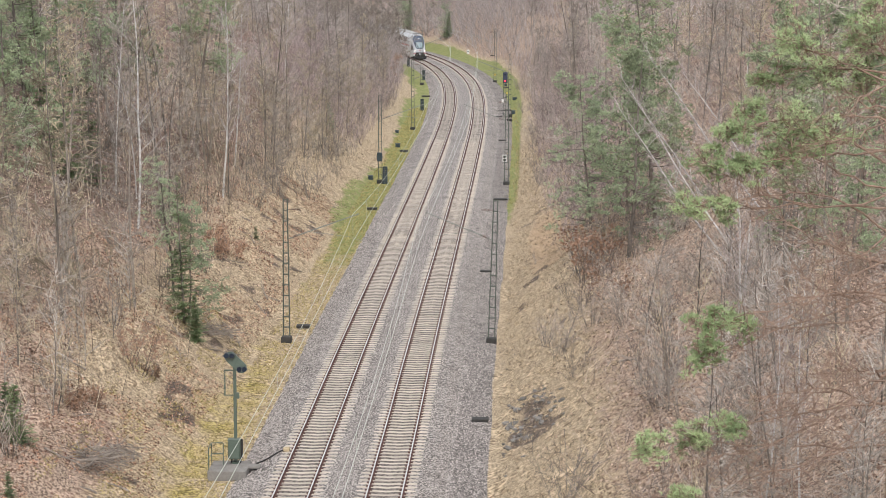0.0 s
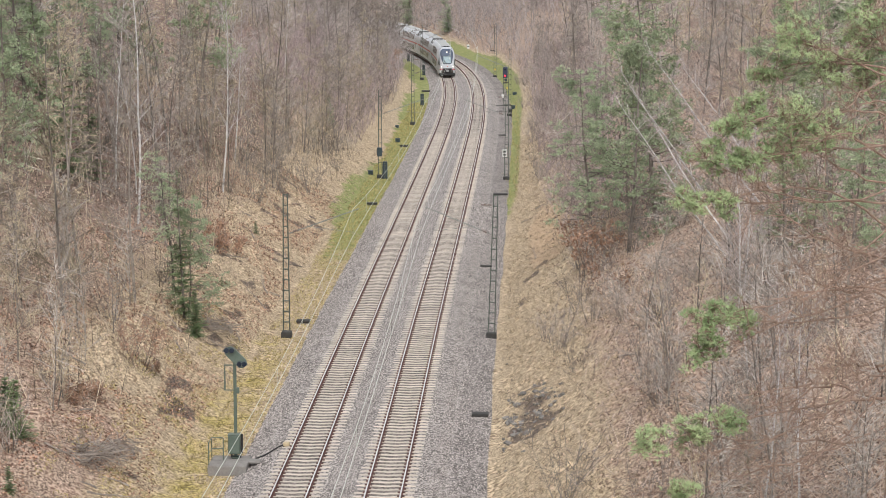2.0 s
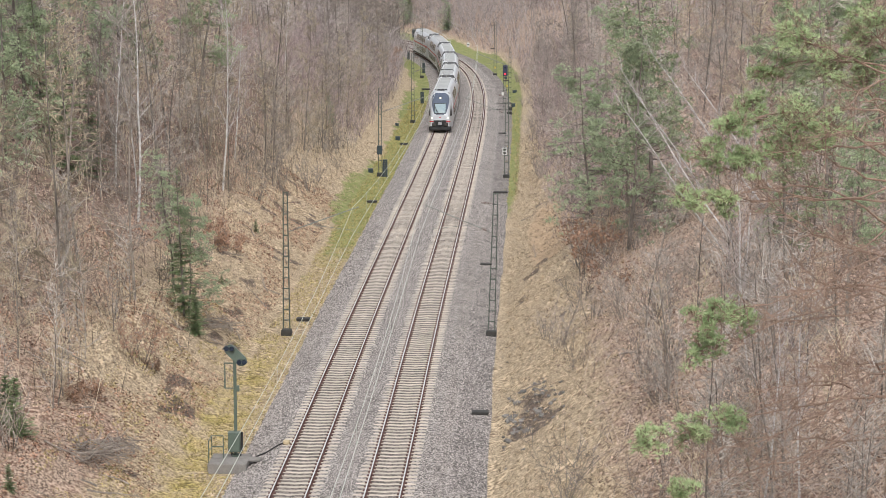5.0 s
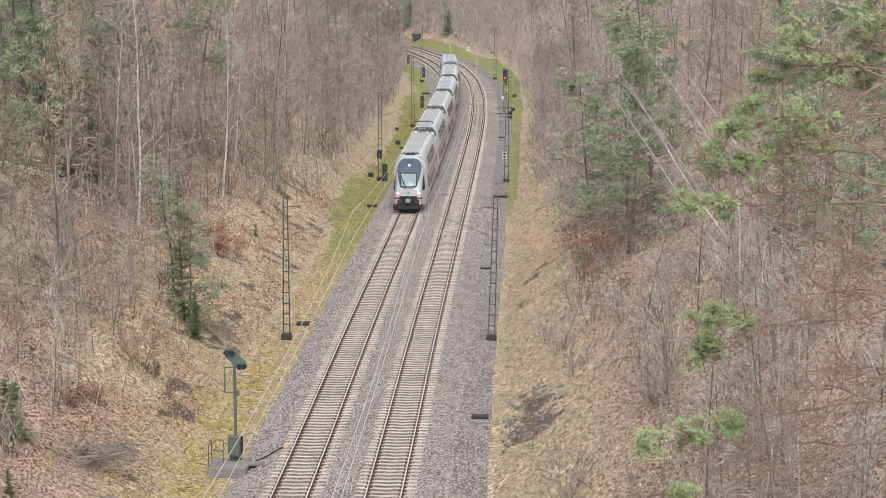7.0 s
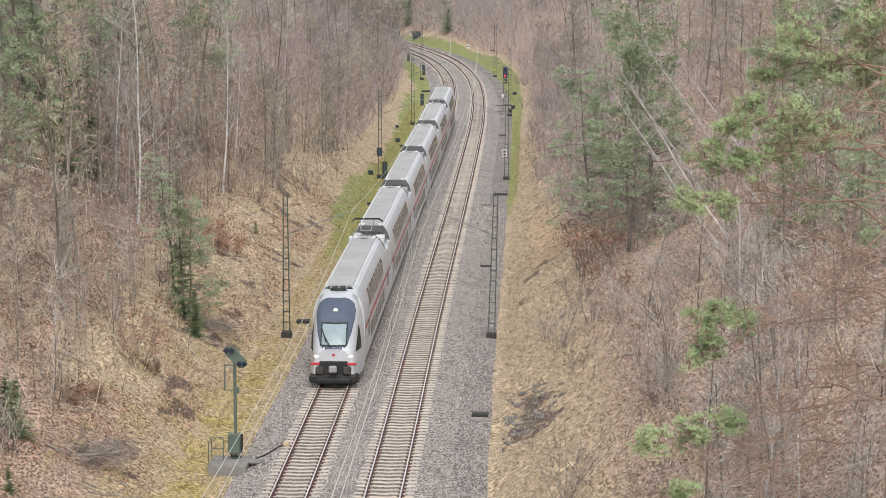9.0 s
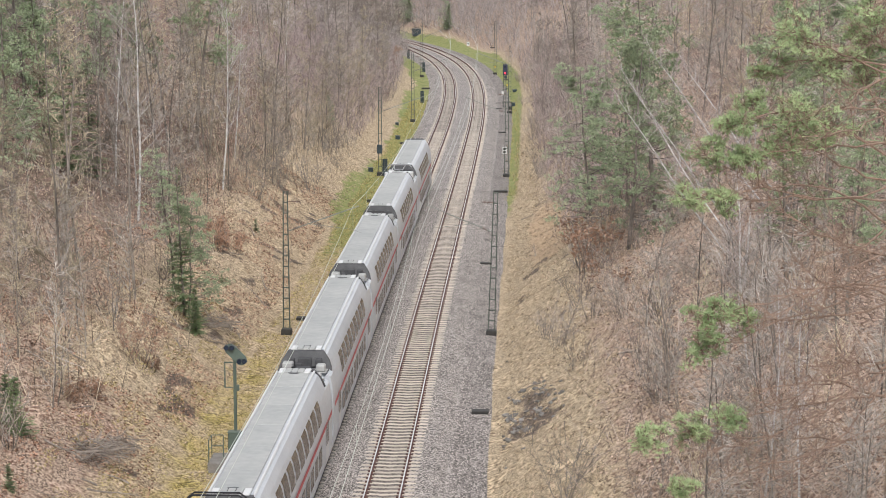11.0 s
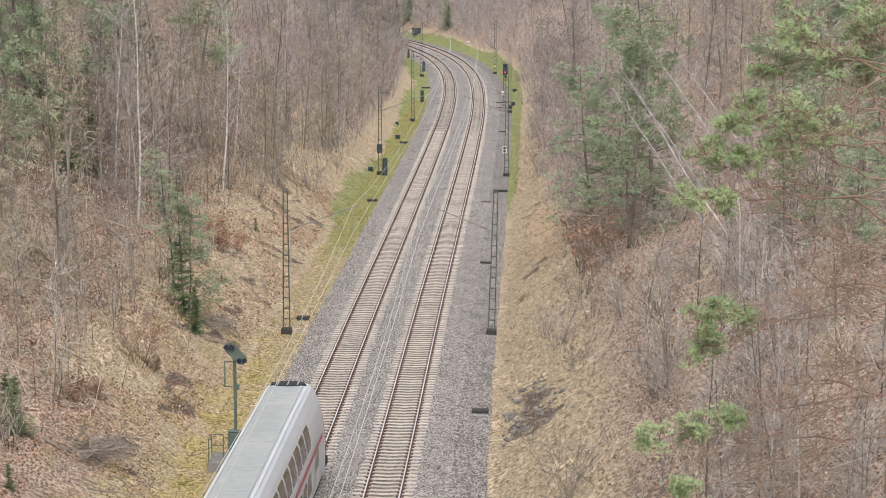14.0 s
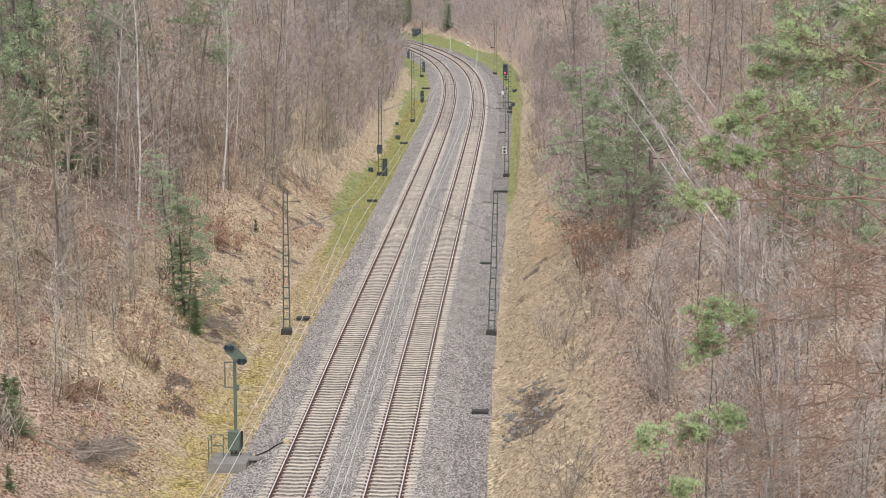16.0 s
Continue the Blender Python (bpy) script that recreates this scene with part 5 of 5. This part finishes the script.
# broken rock in the bank
M_ROCK = mat("grey_rock", (.05, .046, .044), (.36, .335, .31), 3, .9, .6, 0, 15, per=.2)


def stone(x, y, size, k):
    rng = np.random.default_rng(k)
    bm = fresh()
    bmesh.ops.create_icosphere(bm, subdivisions=1, radius=size)
    for v in bm.verts:
        v.co *= U(rng, .6, 1.3)
        v.co.x *= 1.4
        v.co.z *= .7
    me = bpy.data.meshes.new("rock")
    bm.to_mesh(me)
    bm.free()
    me.materials.append(M_ROCK)
    ob = new("rock", me)
    ob.matrix_basis = Matrix.Translation((x, y, ground_z(x, y) + size * .22)) @ pose(0, 0, 0, 15, 10, k * 47)
    return tagged(ob, "grey broken rock sticking out of the bank", "rock", "rocks in the bank")


for _i in range(80):
    _p = spots(1, 98.5, 109, 6.9, 9.8)
    stone(float(_p[0][0]), float(_p[1][0]), float(_g.uniform(.05, .19)), _i)
for _i in range(14):
    _p = spots(1, 84, 125, 6.4, 8.2)
    stone(float(_p[0][0]), float(_p[1][0]), float(_g.uniform(.04, .1)), 90 + _i)


# ---- line-side equipment ----
M_SIGNAL = mat("signal_green_paint", (.075, .105, .085), (.13, .165, .135), 2, .5, .1)
M_BOARD = mat("dark_signal_board", (.02, .035, .045), (.05, .07, .08), 2, .5, .1)
M_LENS = mat("dark_blue_lens", (.01, .015, .03), (.03, .045, .075), 2, .15, 0)
M_REDLAMP = mat("red_signal_light", (1, .03, .05), (1, .06, .08), 1, .3, 0, glow=1.6)
M_BLUEBOX = mat("blue_black_signal_box", (.02, .025, .05), (.045, .055, .10), 2, .4, .1)
M_WHITE = mat("white_sign_face", (.62, .62, .60), (.78, .78, .76), 2, .6, .1)
M_YELLOW = mat("yellow_plate", (.55, .42, .10), (.72, .56, .18), 2, .6, .1)
M_TAN = mat("sand_coloured_box", (.42, .33, .20), (.58, .47, .31), 3, .7, .1)


def distant_signal():
    sg = thing("distant_signal", at(95.4, -5.35, -.62), "green-grey distant signal with slanted lamp board on a concrete platform", "railway signal")
    bm = fresh()
    box(bm, 0, .4, .22, 1.75, 1.95, .5, bevel=.03)
    part("platform", bm, M_CONC, sg, "stained concrete platform with dark front")
    bm = fresh()
    box(bm, .9, .55, .42, 1.0, .5, .12, bevel=.02)
    part("cable_duct_cover", bm, M_CONC, sg)
    bm = fresh()
    box(bm, .18, .05, .93, .54, .42, .86, bevel=.03)
    box(bm, .18, .05, 1.39, .58, .46, .05, bevel=.02)
    c = part("cabinet", bm, M_SIGNAL, sg, "green-grey equipment cabinet")
    bm = fresh()
    box(bm, .18, -.175, .93, .44, .02, .7, bevel=.008)
    part("cabinet_door", bm, M_SIGNAL, c)
    bm = fresh()
    box(bm, .28, .35, .9, .5, .08, .9, bevel=.02)
    for x in (.02, .42):
        box(bm, x, .3, .4, .06, .06, .5)
    part("back_plate", bm, M_DARK, sg)
    bm = fresh()
    bar(bm, (.22, .2, .2), (.22, .2, 4.75), .075, 10)
    box(bm, .22, .2, .3, .34, .34, .1, bevel=.02)
    part("post", bm, M_SIGNAL, sg)
    # slanted board with rounded ends
    m = Matrix.Translation((.30, .02, 4.95)) @ Matrix.Rotation(radians(45), 4, "Y")
    bm = fresh()
    n = 40
    ring = []
    for i in range(n):
        a = 2 * math.pi * i / n
        x = .25 * math.cos(a) + (.34 if math.cos(a) > 0 else -.34)
        ring.append((x, .25 * math.sin(a)))
    f0 = [bm.verts.new((x, -.05, z)) for x, z in ring]
    f1 = [bm.verts.new((x, .05, z)) for x, z in ring]
    bm.faces.new(f0)
    bm.faces.new(list(reversed(f1)))
    for i in range(n):
        bm.faces.new((f0[i], f1[i], f1[(i + 1) % n], f0[(i + 1) % n]))
    bmesh.ops.recalc_face_normals(bm, faces=bm.faces)
    bmesh.ops.transform(bm, matrix=m, verts=bm.verts)
    b = part("lamp_board", bm, M_SIGNAL, sg, "green slanted board with rounded ends")
    for x, z in ((-.10, 5.28), (.14, 5.28), (.48, 4.66), (.70, 4.66)):
        bm = fresh()
        bar(bm, (x, -.04, z), (x, -.2, z), .105, 16)
        l_ = part("lamp", bm, M_LENS, b, "unlit dark blue lamp")
        bm = fresh()
        for i in range(9):
            a = math.pi * (i / 8)
            box(bm, x + .12 * math.cos(a), -.14, z + .12 * math.sin(a), .05, .14, .02, Matrix.Rotation(-a + math.pi / 2, 4, "Y"))
        part("hood", bm, M_BOARD, l_)
    bm = fresh()
    for x in (-.26, -.22):
        bar(bm, (x, .2, 3.4), (x, .2, 4.55), .018, 5)
    bar(bm, (-.26, .2, 3.4), (.22, .2, 3.4), .025, 5)
    bar(bm, (-.26, .2, 4.55), (.5, .2, 4.55), .03, 5)
    box(bm, .34, .15, 3.4, .16, .2, .26, bevel=.02)
    part("bracket", bm, M_SIGNAL, sg)
    for pts in (((-.82, -.5), (-.82, .5)), ((-.82, .5), (-.3, .52))):
        bm = fresh()
        (x0, y0), (x1, y1) = pts
        for x, y in pts:
            bar(bm, (x, y, .45), (x, y, 1.5), .022, 6)
        for z in (1.0, 1.5):
            bar(bm, (x0, y0, z), (x1, y1, z), .022, 6)
        part("railing", bm, M_SIGNAL, sg, "thin tubular railing")
    for o in sg.children:
        if not o.name.startswith(("platform", "cable_duct", "railing")):
            o.location = (0, .7, .22)
    return sg


distant_signal()
# cable from the platform to a box at the rail
_jb = thing("rail_contact_box", at(98.8, -3.1, -.22), "small sand-coloured contact box at the rail", "junction box")
_b = fresh()
box(_b, 0, 0, .13, .3, .3, .2, bevel=.04)
part("housing", _b, M_TAN, _jb)
_b = fresh()
box(_b, .02, 0, .015, .34, .36, .05, bevel=.01)
part("base_plate", _b, M_DARK, _jb)
_pts = []
for _i in range(15):
    _f = _i / 14
    _px, _py, _h2 = line(96.0 + 2.8 * _f + .25 * math.sin(_f * 9), -4.6 + 1.4 * _f)
    _pts.append((float(_px), float(_py), -.44 + .28 * _f + .1 * math.sin(_f * math.pi)))
_cb = tagged(new("cable"), "black cable lying across the ballast", "cable")
wire("conductor", _pts, .03, M_BLACK, _cb)


def main_signal():
    sg = thing("main_signal", at(284.6, 5.4, -.62), "lattice signal mast with blue-black lamp head showing red", "railway signal")
    for sx in (-.17, .17):
        bm = fresh()
        for sy in (-.12, .12):
            bar(bm, (sx, sy, 0), (sx, sy, 4.6), .035, 4)
        part("upright", bm, M_GALV, sg)
    for i in range(8):
        bm = fresh()
        box(bm, 0, 0, .5 + i * .55, .42, .28, .06)
        part("batten", bm, M_GALV, sg)
    bm = fresh()
    box(bm, .08, -.1, 5.25, .62, .22, 1.45, bevel=.06)
    h = part("lamp_head", bm, M_BLUEBOX, sg)
    for z, m_ in ((4.85, M_REDLAMP), (5.65, M_LENS)):
        bm = fresh()
        bar(bm, (.05, -.2, z), (.05, -.3, z), .11, 12)
        part("lamp", bm, m_, h, "lit red lamp" if m_ is M_REDLAMP else "unlit lamp")
    bm = fresh()
    box(bm, .15, -.05, 4.3, .36, .3, .36, bevel=.04)
    part("auxiliary_lamp", bm, M_BOARD, sg)
    bm = fresh()
    box(bm, 0, 0, .1, .7, .6, .4, bevel=.04)
    part("foundation", bm, M_CONC, sg)
    bm = fresh()
    for z in (.2, .9):
        bar(bm, (-1.1, 0, z), (1.0, 0, z + .05), .05, 5)
    box(bm, .75, 0, .3, .5, .5, .5, bevel=.04)
    part("work_platform", bm, M_DARK, sg, "dark steel work platform")
    bm = fresh()
    box(bm, -.25, -.16, 2.2, .28, .03, .5)
    part("plate", bm, M_WHITE, sg)


main_signal()


def slab(s, l, wide, label="dark cover slab lying beside the ballast"):
    x, y, _h2 = line(s, l)
    sl = thing("cover_slab", at(s, l, ground_z(float(x), float(y)) - .06 + .12), label, "concrete slab", "dark slabs along the track")
    bm = fresh()
    box(bm, 0, 0, .1, wide, .55, .16, bevel=.03)
    part("top", bm, M_DARK, sl)
    bm = fresh()
    box(bm, 0, 0, -.05, wide * .7, .4, .2, bevel=.02)
    part("foot", bm, M_CONC, sl)


for _s1, _l1, _w1 in ((107.0, 5.75, .85), (132.5, -5.7, .85), (196.8, 5.6, 1.3), (190, -5.6, .9), (240, -5.6, .9), (320, -5.5, 1.3)):
    slab(_s1, _l1, _w1)


def weights(s, l, tall=1.7):
    """Tension weights that hang in two stacks beside a mast."""
    x, y, _h2 = line(s, l)
    w = thing("tension_weight", at(s, l, ground_z(float(x), float(y))), "dark stack of tension weights beside the track", "tension weight", "tension weights along the line")
    for sx in (-.13, .13):
        bm = fresh()
        for i in range(9):
            box(bm, sx, 0, .1 + i * tall / 9, .2, .3, tall / 9 - .015, bevel=.015)
        part("stack", bm, M_BOARD, w)
    bm = fresh()
    bar(bm, (0, 0, -.05), (0, 0, tall + .5), .025, 5)
    part("guide_rod", bm, M_GALV, w)


weights(209.6, -5.75)
weights(295.9, -5.7, 1.6)
weights(356.4, -5.2, 1.6)
weights(392, -5.3, 1.5)


def trackside_box(s, l, w, d, h, label, name="trackside_cabinet", m_=None, z=0.0):
    x, y, _h2 = line(s, l)
    t = thing(name, at(s, l, ground_z(float(x), float(y)) + z), label, "cabinet", "")
    bm = fresh()
    box(bm, 0, 0, h / 2, w, d, h, bevel=.04)
    part("housing", bm, m_ or M_BOARD, t)
    bm = fresh()
    box(bm, 0, 0, h + .03, w + .08, d + .08, .06, bevel=.02)
    part("lid", bm, m_ or M_BOARD, t)
    bm = fresh()
    box(bm, 0, -d / 2 - .01, h * .5, w * .8, .02, h * .8, bevel=.005)
    part("door", bm, m_ or M_BOARD, t)


trackside_box(245.4, -6.6, .5, .4, .4, "dark metal box at the foot of the bank")
trackside_box(213, -7.4, .45, .4, .4, "dark metal box at the foot of the bank")
trackside_box(262, -7.6, .4, .35, .35, "small dark box at the foot of the bank")
trackside_box(455, 7.6, 1.6, 1.2, 1.5, "dark green equipment hut beside the line", "equipment_hut")
trackside_box(290, 6.6, .5, .4, .5, "small dark box in the grass")
trackside_box(310, 7.2, .6, .4, .35, "small dark box in the grass")


def sign_on_post(s, l, z, w, h, label, bars=2):
    x, y, _h2 = line(s, l)
    g = ground_z(float(x), float(y))
    t = thing("line_sign", at(s, l, g), label, "sign", "white signs along the line")
    bm = fresh()
    bar(bm, (0, 0, -.1), (0, 0, z + h / 2), .03, 6)
    part("post", bm, M_GALV, t)
    bm = fresh()
    box(bm, 0, -.05, z, w, .03, h, bevel=.008)
    p = part("panel", bm, M_WHITE, t)
    for i in range(bars):
        bm = fresh()
        box(bm, 0, -.07, z + (i - (bars - 1) / 2) * h * .42, w * .6, .008, h * .26)
        part("marking", bm, M_DARK, p, "plain dark bar of writing")


sign_on_post(211.5, 5.8, 2.35, .42, .72, "white line sign with two dark markings beside the mast")
sign_on_post(403, 7.1, 1.8, .5, .75, "small white sign on a post by the bend", 1)


def yellow_marker(s, l):
    x, y, _h2 = line(s, l)
    t = thing("marker_post", at(s, l, ground_z(float(x), float(y))), "short yellow-topped marker post in the grass", "marker post", "yellow markers")
    bm = fresh()
    bar(bm, (0, 0, -.1), (0, 0, .7), .035, 6)
    part("post", bm, M_GALV, t)
    bm = fresh()
    box(bm, 0, -.03, .75, .3, .06, .3, bevel=.02)
    part("cap", bm, M_YELLOW, t)


yellow_marker(318, 6.3)
yellow_marker(358, 6.6)
_m2 = thing("mast_equipment_box", at(209.5, -6.25, 1.55), "dark box fixed to a lattice mast", "cabinet")
_b = fresh()
box(_b, 0, -.2, .5, .5, .3, .85, bevel=.04)
part("housing", _b, M_BOARD, _m2)
_b = fresh()
box(_b, 0, -.06, .5, .6, .06, .1)
part("clamp", _b, M_GALV, _m2)

motions()
